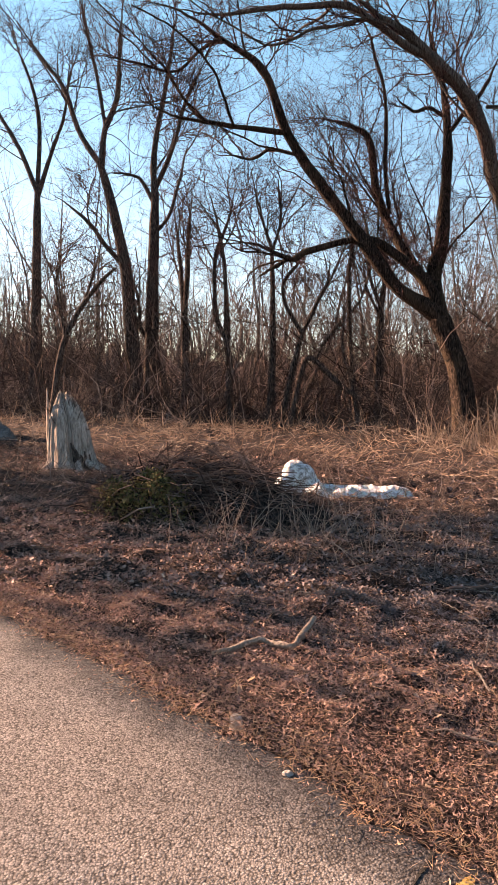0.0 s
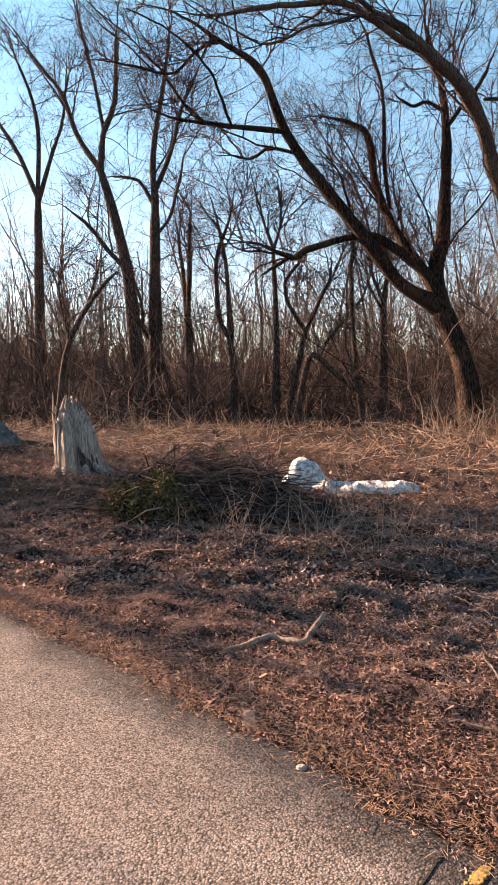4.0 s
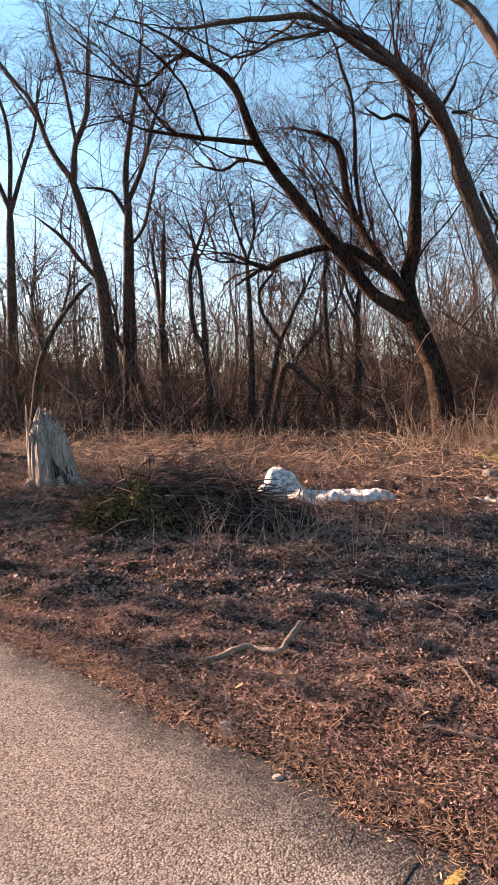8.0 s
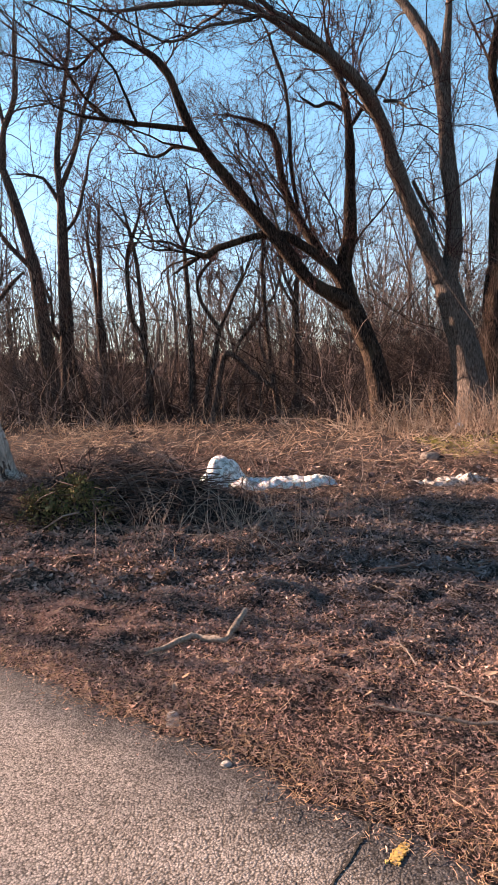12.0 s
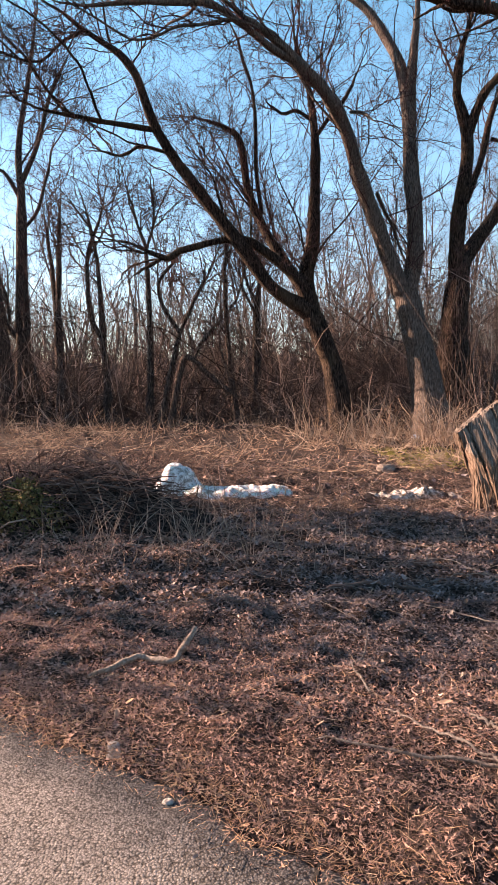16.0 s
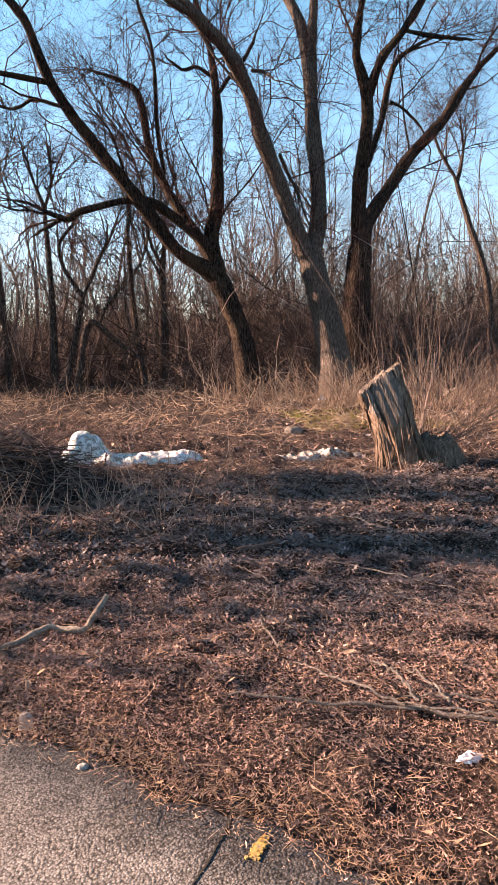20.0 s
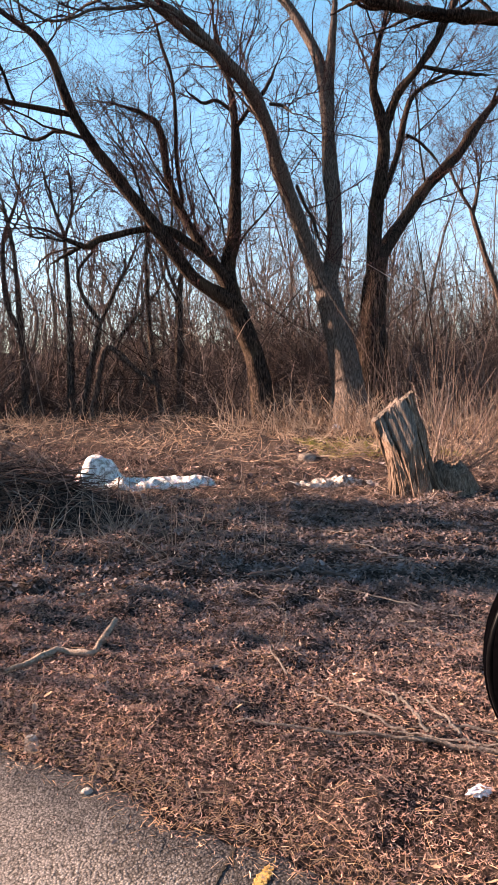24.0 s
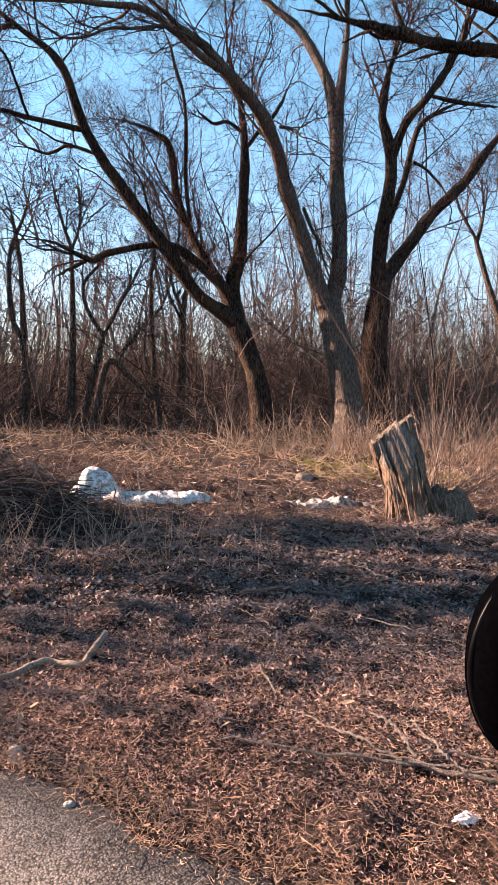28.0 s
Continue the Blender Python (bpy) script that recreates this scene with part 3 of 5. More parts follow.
litter = thing("leaf_litter", "curled brown dry leaves and chips over the verge", "leaf litter", kind="stuff")
NEAR, NEXT, MID = (-2.8, 2.6, 1.5, 4.6), (-4.2, 4.4, 4.4, 8), (-8, 8, 7.5, 14)
red = joined([leaves(1200, NEAR, (0.02, 0.034), keep=red_zone, narrow=(0.3, 0.5)), leaves(170000, NEAR, (0.011, 0.034), keep=red_zone, narrow=(0.11, 0.3), lift=0.03), leaves(48000, NEXT, (0.016, 0.055), keep=red_zone, narrow=(0.2, 0.5), lift=0.04), leaves(9000, MID, (0.04, 0.11), keep=red_zone)])
part("fallen_leaf_layer", mesh_of("fallen_leaf_layer", *one(red), leaf_mat, False), litter, kind="stuff")
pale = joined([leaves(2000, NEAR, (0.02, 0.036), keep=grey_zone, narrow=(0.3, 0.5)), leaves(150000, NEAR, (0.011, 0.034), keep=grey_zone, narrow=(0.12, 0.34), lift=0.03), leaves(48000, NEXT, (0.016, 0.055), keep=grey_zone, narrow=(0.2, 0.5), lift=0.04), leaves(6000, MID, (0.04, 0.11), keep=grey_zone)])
part("bleached_leaf_layer", mesh_of("bleached_leaf_layer", *one(pale), grey_leaf, False), litter, "darker grey leaf scraps", kind="stuff")
chips = joined([straws(9000, NEAR, (0.012, 0.055), (0.0009, 0.002), 1.45, off_road, q=3), straws(10000, NEXT, (0.03, 0.14), (0.0014, 0.003), 1.45, clumped(0.7, 23, 0.35), q=3), straws(6000, MID, (0.06, 0.3), (0.002, 0.0045), 1.40, clumped(0.9, 24, 0.35), q=3)])
part("chip_layer", mesh_of("chip_layer", *one(chips), chip_mat), litter, kind="stuff")
def edge_strip(x, y):
    """The warm strip of straw and shreds that lies along the road."""
    e = beyond_edge(x, y)
    return (e > -0.03 - 0.03 * rng.exponential(size=len(x))) & (e < 0.05 + 0.22 * rng.random(len(x)))


strip = joined([straws(42000, (-3.4, 1.6, 1.4, 4.8), (0.015, 0.06), (0.0009, 0.0019), 1.4, edge_strip, q=4, bend=0.5, lift=0.012), straws(4000, NEAR, (0.03, 0.12), (0.0009, 0.0018), 1.35, red_zone, q=4, bend=0.5, lift=0.02)])
part("straw_layer", mesh_of("straw_layer", *one(strip), edge_straw), litter, "tan straw and shreds along the road's edge", kind="stuff")
mess = joined([straws(3800, (-5, 6, 7.3, 13), (0.1, 0.5), (0.002, 0.005), 1.3, clumped(0.8, 25, 0.35), q=4), straws(1200, (-1, 4.5, 4.8, 8.5), (0.08, 0.35), (0.0015, 0.004), 1.3, clumped(0.6, 27, 0.4), q=4)])
part("dead_stem_layer", mesh_of("dead_stem_layer", *one(mess), heap_mat), litter, "dark dead stems and twigs lying about", kind="stuff")

mess = straws(3600, (-6.5, -0.1, 5.4, 9.8), (0.12, 0.6), (0.002, 0.005), 1.05, clumped(0.7, 26, 0.35), q=5, bend=0.5)
part("dead_stem_layer", mesh_of("dead_stem_layer", *one(mess), grey_stem), litter, "grey-brown dead stems round the brush heap", kind="stuff")


def open_grass(x, y):
    """Matted grass: from the clearing's middle to the wood, further back beside the old stump."""
    return clumped(1.3, 31, 0.45)(x, y) & (y > 11.3 + 3.0 * np.clip((0.6 - x) / 2, 0, 1))


mess = straws(4200, (-9, 0.8, 9.3, 14.8), (0.12, 0.55), (0.003, 0.007), 1.25, clumped(0.8, 28, 0.3), q=4, bend=0.5)
part("dead_stem_layer", mesh_of("dead_stem_layer", *one(mess), heap_mat), litter, "dark dead stems behind the brush heap", kind="stuff")

meadow = thing("dry_meadow", "matted tan dry grass in the clearing", "dry grass", kind="stuff")
flat = joined([straws(11000, (-14, 11, 11.3, 24), (0.15, 0.7), (0.003, 0.008), 1.38, open_grass, bend=0.5), straws(1500, (-12, 10, 13, 24), (0.15, 0.5), (0.006, 0.010), 0.8, clumped(1.0, 32, 0.5))])
part("matted_grass", mesh_of("matted_grass", *one(flat), straw_mat), meadow, kind="stuff")
tall = joined([straws(1300, (1.8, 12, 16.5, 20.0), (0.4, 1.4), (0.007, 0.012), 0.42, clumped(0.9, 33, 0.42), q=6, bend=0.45),
               straws(900, (-16, 2, 21, 26), (0.3, 1.0), (0.007, 0.012), 0.5, clumped(1.1, 34, 0.45), q=5, bend=0.5),
               straws(800, (3.0, 10, 15.5, 19), (0.5, 1.6), (0.007, 0.012), 0.38, clumped(0.8, 36, 0.45), q=6, bend=0.45),
               straws(900, (4, 10, 10, 16), (0.3, 0.9), (0.004, 0.008), 0.5, clumped(0.9, 35, 0.5), q=5, bend=0.5)])
part("tall_grass", mesh_of("tall_grass", *one(tall), straw_mat), meadow, "tall bleached grass stalks", kind="stuff")


green = straws(4200, (3.2, 6.0, 11.8, 15.5), (0.04, 0.16), (0.005, 0.010), 1.0, clumped(1.0, 37, 0.35), q=3)
part("mossy_grass", mesh_of("mossy_grass", *one(green), moss_mat), meadow, "short yellow-green grass", kind="stuff")

# larger leaves that lie singly on top
shapes = []
for i in range(6):
    v = []
    for a in range(5):
        for b in range(3):
            u, w = (a - 2) * 0.5, (b - 1) * (0.25, 0.8, 1.0, 0.7, 0.15)[a] * (0.32 + 0.05 * i)
            v.append((u, w, (0.28 + 0.1 * (i % 3)) * (abs(w) * 1.1 + 0.35 * u * u) + 0.05 * random.uniform(-1, 1)))
    f = np.array([[a * 3 + b, a * 3 + b + 1, a * 3 + b + 4, a * 3 + b + 3] for a in range(4) for b in range(2)])
    shapes.append(mesh_of("leaf", np.array(v), [f], single_leaf, False))
for i in range(280):
    x, y = random.uniform(-2.2, 2.2), random.uniform(1.6, 6.2)
    if beyond_edge(np.array([x]), np.array([y]))[0] < -0.05:
        continue
    size = random.uniform(0.011, 0.024) * (1.5 if i % 12 == 0 else 1)
    m = pose(x, y, float(ground_z(x, y)) + 0.036, random.uniform(-40, 40), random.uniform(-40, 40), random.uniform(0, 360)) @ Matrix.Scale(size, 4)
    part_at("leaf", shapes[i % 6], litter, m)

# ---- thicket and far wood ----
def thicket(n, box, length, radius, per, keep=None, side=(0.005, 0.011), reach=(0.4, 1.7)):
    x, y = rng.uniform(box[0], box[1], n), rng.uniform(box[2], box[3], n)
    if keep is not None:
        ok = keep(x, y)
        x, y = x[ok], y[ok]
        n = len(x)
    az, a = rng.uniform(0, 6.283, n), np.abs(rng.normal(0.4, 0.5, n))
    d = np.stack([np.sin(a) * np.cos(az), np.sin(a) * np.sin(az), np.cos(a)], 1)
    q = 7
    D = d[:, None] + np.cumsum(rng.normal(size=(n, q, 3)), axis=1) * 0.36
    D /= np.linalg.norm(D, axis=2, keepdims=True)
    L = rng.uniform(*length, n) * (0.25 + 1.3 * lattice(x, y, 2.6, 91)) * rng.uniform(0.5, 1.15, n)
    S = D * (L / (q - 1))[:, None, None]
    S[:, 0] = 0
    P = np.stack([x, y, height(x, y) - 0.05], 1)[:, None] + np.cumsum(S, axis=1)
    R = rng.uniform(*radius, n)[:, None] * np.linspace(1, 0.3, q)[None]
    P1, R1 = sprout(P, R, per, reach, side, (0.5, 1.3), 0.1, q=3, start=0.15, wobble=0.45)
    return joined([tubes(P, R, 3), tubes(P1, R1, 3)])


def open_front(x, y):
    """The thicket starts further back round the bowed tree."""
    return ~((x > -4.0) & (x < 2.2) & (y < 26.5))


brush = thing("thicket", "tangled leafless brown undergrowth along the wood", "brush", kind="stuff")
stems = joined([thicket(700, (-20, 20, 22.3, 33), (1.0, 6.0), (0.012, 0.032), 4, open_front, side=(0.008, 0.016), reach=(0.5, 2.4)), thicket(900, (-36, 36, 33, 55), (3.0, 12), (0.014, 0.034), 7, side=(0.009, 0.018), reach=(0.8, 3.2)),
                thicket(700, (1.5, 16, 20.5, 25), (0.8, 4.2), (0.006, 0.014), 6), thicket(1100, (6.0, 22, 22, 38), (4, 12), (0.012, 0.028), 11, side=(0.009, 0.017), reach=(0.6, 2.8)), thicket(420, (5.5, 17, 20.5, 29), (2.5, 7), (0.008, 0.02), 7, side=(0.006, 0.012), reach=(0.5, 2.2)), thicket(1050, (-27, 8, 25, 42), (4, 10.5), (0.012, 0.03), 8, open_front, side=(0.009, 0.017), reach=(0.6, 2.8))])
part("brush_layer", mesh_of("brush_layer", *one(stems), stem_mat), brush, kind="stuff")


def far_trees(n, box, tall, radius, crook, label):
    """Leafless trees inside the wood, each a thing of its own with a trunk and its branches."""
    x, y = rng.uniform(box[0], box[1], n), rng.uniform(box[2], box[3], n)
    q = 9
    D = np.array([0, 0, 1.0]) + rng.normal(size=(n, 1, 3)) * 0.12 + np.cumsum(rng.normal(size=(n, q, 3)), axis=1) * crook
    D /= np.linalg.norm(D, axis=2, keepdims=True)
    S = D * (rng.uniform(*tall, n) / (q - 1))[:, None, None]
    S[:, 0] = 0
    P = np.stack([x, y, height(x, y) - 0.1], 1)[:, None] + np.cumsum(S, axis=1)
    R = rng.uniform(*radius, n)[:, None] * np.linspace(1, 0.15, q)[None]
    P1, R1 = sprout(P, R, 12, (1.2, 4.0), (0.015, 0.04), (0.5, 1.1), 0.2, q=8, start=0.12, wobble=0.35)
    P2, R2 = sprout(P1, R1, 6, (0.6, 2.2), (0.010, 0.017), (0.5, 1.2), 0.12, q=4, wobble=0.4)
    for i in range(n):
        foot = P[i, 0].copy()
        ob = placed_thing("wood_tree", label, "tree", tuple(foot), "trees inside the wood", "")
        part("trunk", mesh_of("trunk", *one(tubes(P[i:i + 1] - foot, R[i:i + 1], 6)), bark_far), ob)
        a, b = slice(i * 12, (i + 1) * 12), slice(i * 72, (i + 1) * 72)
        part("branch_spray", mesh_of("branch_spray", *one(joined([tubes(P1[a] - foot, R1[a], 3), tubes(P2[b] - foot, R2[b], 3)])), bark_far), ob, kind="stuff")


wood = thing("far_wood", "grey-brown leafless trees deep in the wood", "wood", kind="stuff")
far_trees(105, (-24, 26, 28, 46), (5, 13), (0.035, 0.11), 0.09, "slender grey-brown leafless tree inside the wood")
far_trees(58, (4, 27, 30, 46), (9, 15), (0.035, 0.09), 0.07, "tall slim leafless tree inside the wood")
far_trees(60, (-18, 20, 25.5, 33), (3.0, 8.5), (0.03, 0.075), 0.16, "small crooked leafless tree in the undergrowth")


def distant_trees(n, box, tall):
    """Slim trees in the depth of the wood, with fewer and coarser twigs."""
    x, y = rng.uniform(box[0], box[1], n), rng.uniform(box[2], box[3], n)
    q = 6
    D = np.array([0, 0, 1.0]) + rng.normal(size=(n, 1, 3)) * 0.09 + np.cumsum(rng.normal(size=(n, q, 3)), axis=1) * 0.07
    D /= np.linalg.norm(D, axis=2, keepdims=True)
    S = D * (rng.uniform(*tall, n) * (0.6 + 0.6 * lattice(x, y, 7.0, 92)) / (q - 1))[:, None, None]
    S[:, 0] = 0
    P = np.stack([x, y, height(x, y) - 0.1], 1)[:, None] + np.cumsum(S, axis=1)
    R = rng.uniform(0.05, 0.14, n)[:, None] * np.linspace(1, 0.2, q)[None]
    P1, R1 = sprout(P, R, 13, (1.2, 4.2), (0.022, 0.045), (0.4, 1.1), 0.25, q=5, start=0.15, wobble=0.4)
    P2, R2 = sprout(P1, R1, 3, (0.8, 2.4), (0.018, 0.03), (0.5, 1.2), 0.12, q=3, wobble=0.4)
    return joined([tubes(P, R, 5), tubes(P1, R1, 3), tubes(P2, R2, 3)])


deep = joined([distant_trees(150, (-42, 46, 46, 70), (8, 15)), distant_trees(180, (-62, 66, 70, 110), (9, 16))])
part("distant_trees", mesh_of("distant_trees", *one(deep), bark_far), wood, "thin grey trunks and twigs deep in the wood", kind="stuff")

# the wood's far edge, a plain ragged skyline all round in the distance
fa = np.linspace(0, 2 * np.pi, 1440, endpoint=False)
rows = []
for rad, hgt in ((150, -1.0), (152, 3.0), (158, 6.0), (168, 9.0), (190, 6.0)):
    top_z = hgt + (6.0 * (lattice(fa * 150, fa * 0 + rad, 9.0, 61) - 0.5) + 5.0 * (lattice(fa * 150, fa * 0 + rad, 1.1, 62) - 0.5)) * (hgt > 0) + 1.5
    rows.append(np.column_stack([rad * np.sin(fa), rad * np.cos(fa), top_z]))
nf = len(fa)
q0 = (np.arange(4)[:, None] * nf + np.arange(nf)[None]).ravel()
q1 = (np.arange(4)[:, None] * nf + (np.arange(nf) + 1)[None] % nf).ravel()
tagged(new("backdrop", mesh_of("backdrop", np.concatenate(rows), [np.stack([q0, q1, q1 + nf, q0 + nf], 1)], far_mat)), "hazy grey-brown treetops of the distant wood", "distant wood", kind="structure")

# ---- the trees that stand out ----
tree = bare_tree("forked_tree", "large forked bare tree with rough brown bark, leaning", bark_big)
limb(tree, "trunk", [(3.52, 20.5, 0.11, 0.391), (3.19, 20.5, 1.98, 0.326), (2.84, 20.5, 2.96, 0.309), (2.48, 20.5, 3.74, 0.326)])
limb(tree, "limb", [(2.48, 20.5, 3.74, 0.261), (1.38, 20.25, 4.43, 0.225), (0.45, 20, 5.63, 0.207), (-0.68, 19.75, 6.99, 0.188), (-1.73, 19.5, 8.45, 0.147), (-2.36, 19.25, 9.99, 0.115), (-3.43, 19, 10.77, 0.091), (-4.7, 18.75, 11.47, 0.067), (-6.23, 18.5, 11.73, 0.037)])
limb(tree, "limb", [(2.51, 20.5, 3.81, 0.228), (2.1, 20.36, 4.64, 0.178), (1.04, 20.21, 5.48, 0.136), (0.24, 20.07, 5.76, 0.112), (-1.19, 19.93, 5.42, 0.103), (-1.69, 19.79, 5.17, 0.094), (-2.89, 19.64, 5.6, 0.062), (-4.45, 19.5, 5.38, 0.031)])
limb(tree, "limb", [(2.51, 20.5, 3.81, 0.212), (2.05, 20.71, 4.83, 0.165), (1.35, 20.93, 5.92, 0.141), (0.77, 21.14, 7.25, 0.126), (0.5, 21.36, 8.71, 0.11), (0.09, 21.57, 9.22, 0.103), (-0.85, 21.79, 9.62, 0.078), (-1.86, 22, 9.8, 0.044)])
limb(tree, "limb", [(2.54, 20.5, 3.77, 0.261), (2.37, 20.67, 4.85, 0.23), (2.57, 20.83, 5.8, 0.199), (2.68, 21, 7.9, 0.158), (2.62, 21.17, 9.56, 0.118), (2.2, 21.33, 11.45, 0.076), (1.67, 21.5, 13.09, 0.051)])
limb(tree, "limb", [(-1.81, 19.5, 8.48, 0.093), (-2.75, 19.12, 8.52, 0.084), (-3.66, 18.75, 8.55, 0.067), (-4.68, 18.38, 8.65, 0.051), (-5.65, 18, 9.02, 0.029)])
limb(tree, "limb", [(-1.56, 19.57, 7.93, 0.054), (-2.25, 19.91, 8.22, 0.055), (-2.93, 20.24, 8.09, 0.048), (-4.04, 20.57, 8.43, 0.033)])
limb(tree, "limb", [(-3.61, 18.98, 10.77, 0.06), (-4.13, 18.73, 10.35, 0.052), (-4.75, 18.48, 9.75, 0.044), (-5.91, 18.23, 9.92, 0.036), (-6.97, 17.98, 10.11, 0.029)])
limb(tree, "limb", [(-1.69, 19.79, 5.17, 0.063), (-2.14, 19.79, 4.87, 0.055), (-2.65, 19.79, 4.56, 0.031)])
limb(tree, "limb", [(2.69, 21.1, 8.9, 0.067), (3.08, 21.44, 9.54, 0.068), (3.69, 21.77, 10.42, 0.061), (4.25, 22.1, 11.7, 0.044)])
limb(tree, "limb", [(2.52, 21.15, 9.4, 0.059), (2.08, 20.82, 9.49, 0.058), (1.58, 20.49, 9.32, 0.049), (0.95, 20.15, 9.71, 0.032)])
limb(tree, "limb", [(1.09, 21.04, 6.65, 0.067), (0.94, 21.16, 7.99, 0.067), (0.94, 21.29, 9.97, 0.059), (0.48, 21.41, 11.56, 0.051), (-0.01, 21.54, 12.84, 0.034)])
twigs(tree, 23, 8, 4)
tree = bare_tree("twin_trunk_tree", "big grey-brown bare tree with two thick trunks", bark_pale)
limb(tree, "trunk", [(5.85, 19.5, 0.1, 0.62), (5.6, 19.5, 1.87, 0.465), (5.32, 19.5, 2.98, 0.418), (4.98, 19.5, 4.15, 0.418)])
limb(tree, "limb", [(4.93, 19.5, 4.15, 0.279), (4.08, 19.06, 6.02, 0.227), (3.52, 18.62, 7.14, 0.207), (3.16, 18.19, 7.95, 0.195), (2.66, 17.75, 8.61, 0.183), (2.02, 17.31, 9.06, 0.172), (1.13, 16.88, 9.71, 0.154), (0.19, 16.44, 10.16, 0.131), (-0.92, 16, 10.76, 0.089)])
limb(tree, "limb", [(5.06, 19.5, 4.16, 0.279), (5.28, 19.67, 5.22, 0.258), (5.28, 19.83, 6.71, 0.236), (5.22, 20, 8.27, 0.214), (5.28, 20.17, 10.1, 0.184), (5.41, 20.33, 12.23, 0.153), (5.46, 20.5, 14.52, 0.106)])
limb(tree, "limb", [(5.12, 20.09, 9.27, 0.191), (4.99, 20.39, 10.48, 0.17), (4.51, 20.69, 11.6, 0.156), (4.01, 20.98, 12.49, 0.142), (3.19, 21.29, 13.29, 0.127), (2.35, 21.59, 14.33, 0.086)])
limb(tree, "limb", [(3.18, 17.97, 8.42, 0.057), (3.42, 17.47, 8.19, 0.049), (3.61, 16.97, 7.79, 0.027)])
limb(tree, "limb", [(4.05, 18.95, 6.7, 0.067), (4.35, 19.3, 6.3, 0.058), (4.7, 19.7, 5.9, 0.048), (4.85, 20.0, 5.2, 0.032)])
limb(tree, "limb", [(1.73, 17.18, 9.25, 0.109), (1.12, 16.85, 9.4, 0.094), (0.39, 16.51, 9.78, 0.085), (-0.36, 16.18, 10, 0.077), (-1.61, 15.85, 9.83, 0.069), (-3.29, 15.51, 9.62, 0.049), (-4.65, 15.18, 9.78, 0.03)])
twigs(tree, 32, 8, 4)
tree = bare_tree("spreading_tree", "big dark bare tree with spreading upswept limbs", bark_big)
limb(tree, "trunk", [(6.96, 21, 0.12, 0.709), (6.87, 21, 2.1, 0.584), (6.84, 21, 3.48, 0.417), (6.96, 21, 4.94, 0.384)])
limb(tree, "limb", [(6.89, 21, 4.86, 0.267), (6.91, 20.86, 6.53, 0.232), (7.02, 20.71, 7.75, 0.197), (7, 20.57, 8.91, 0.18), (6.66, 20.43, 10, 0.138), (6.71, 20.29, 11.07, 0.121), (6.92, 20.14, 11.97, 0.096), (6.97, 20, 13.31, 0.064)])
limb(tree, "limb", [(7.01, 20.57, 8.86, 0.155), (7.29, 20.17, 9.75, 0.136), (7.78, 19.77, 10.35, 0.126), (8.24, 19.37, 11.2, 0.108), (8.66, 18.97, 12.33, 0.075), (8.76, 18.57, 13.02, 0.052)])
limb(tree, "limb", [(7.04, 20.82, 6.95, 0.116), (7.61, 21.12, 8.33, 0.109), (7.96, 21.42, 9.59, 0.102), (8.39, 21.71, 10.35, 0.086), (9.41, 22.02, 11.07, 0.07), (10.49, 22.32, 11.44, 0.044)])
limb(tree, "limb", [(7.02, 20.99, 4.95, 0.267), (7.33, 21.24, 5.6, 0.236), (8.04, 21.49, 6.52, 0.213), (8.81, 21.74, 7.54, 0.19), (9.64, 21.99, 8.34, 0.183), (10.35, 22.24, 9.16, 0.177), (11.25, 22.49, 10.32, 0.17), (12.49, 22.74, 11.56, 0.135), (14.19, 22.99, 13.12, 0.082)])
limb(tree, "limb", [(7.82, 19.77, 10.32, 0.071), (8.4, 19.6, 10.18, 0.07), (9.17, 19.44, 10.07, 0.054), (9.94, 19.27, 10.02, 0.031)])
limb(tree, "limb", [(7.95, 21.27, 8.94, 0.059), (8.47, 21.52, 8.85, 0.051), (9.07, 21.77, 8.36, 0.035)])
twigs(tree, 30, 8, 4)
overhang = tree = bare_tree("overhanging_tree", "bare tree with a scarred brown limb hanging overhead", bark_big)
limb(tree, "limb", [(11.23, 12.5, 6.71, 0.248), (9.08, 12.61, 7.74, 0.2), (7.5, 12.72, 8.11, 0.152), (6.53, 12.83, 8.23, 0.127), (5.9, 12.94, 8.27, 0.118), (5.27, 13.06, 8.34, 0.114), (4.64, 13.17, 8.53, 0.099), (3.89, 13.28, 8.7, 0.09), (3.03, 13.39, 8.86, 0.074), (2.51, 13.5, 8.98, 0.043)])
limb(tree, "limb", [(11.21, 12.51, 7.04, 0.229), (8.6, 12.31, 8.18, 0.176), (6.9, 12.11, 8.37, 0.135), (5.93, 11.91, 8.41, 0.118), (5.01, 11.71, 8.49, 0.102), (3.94, 11.51, 8.63, 0.064)])
limb(tree, "limb", [(4.7, 13.16, 8.52, 0.073), (4.57, 13.16, 8.81, 0.047), (4.38, 13.16, 9.31, 0.031)])
limb(tree, "limb", [(5.74, 12.96, 8.32, 0.051), (5.83, 12.96, 8.74, 0.046), (5.92, 12.96, 9.16, 0.031)])
twigs(tree, 9, 6, 3)
for bx, by, bz, br in ((5.95, 12.93, 8.25, 0.165), (4.66, 13.17, 8.51, 0.15), (5.2, 13.07, 8.36, 0.13), (6.9, 12.11, 8.36, 0.18)):
    bl = np.array([(bx + u * 0.30, by, bz - 0.11 * u * 0.3 + 0.02 * rng.normal()) for u in np.linspace(-1, 1, 9)])
    bulge = 0.8 * br * np.array([0.55, 0.7, 0.85, 1.05, 0.95, 1.1, 0.9, 0.7, 0.5])
    part("burr", mesh_of("burr", *one(tubes(bl[None], bulge[None] * (1 + 0.08 * rng.normal(size=(1, 9))), 11)), bark_big), tree, "gnarled dark burr on the limb")
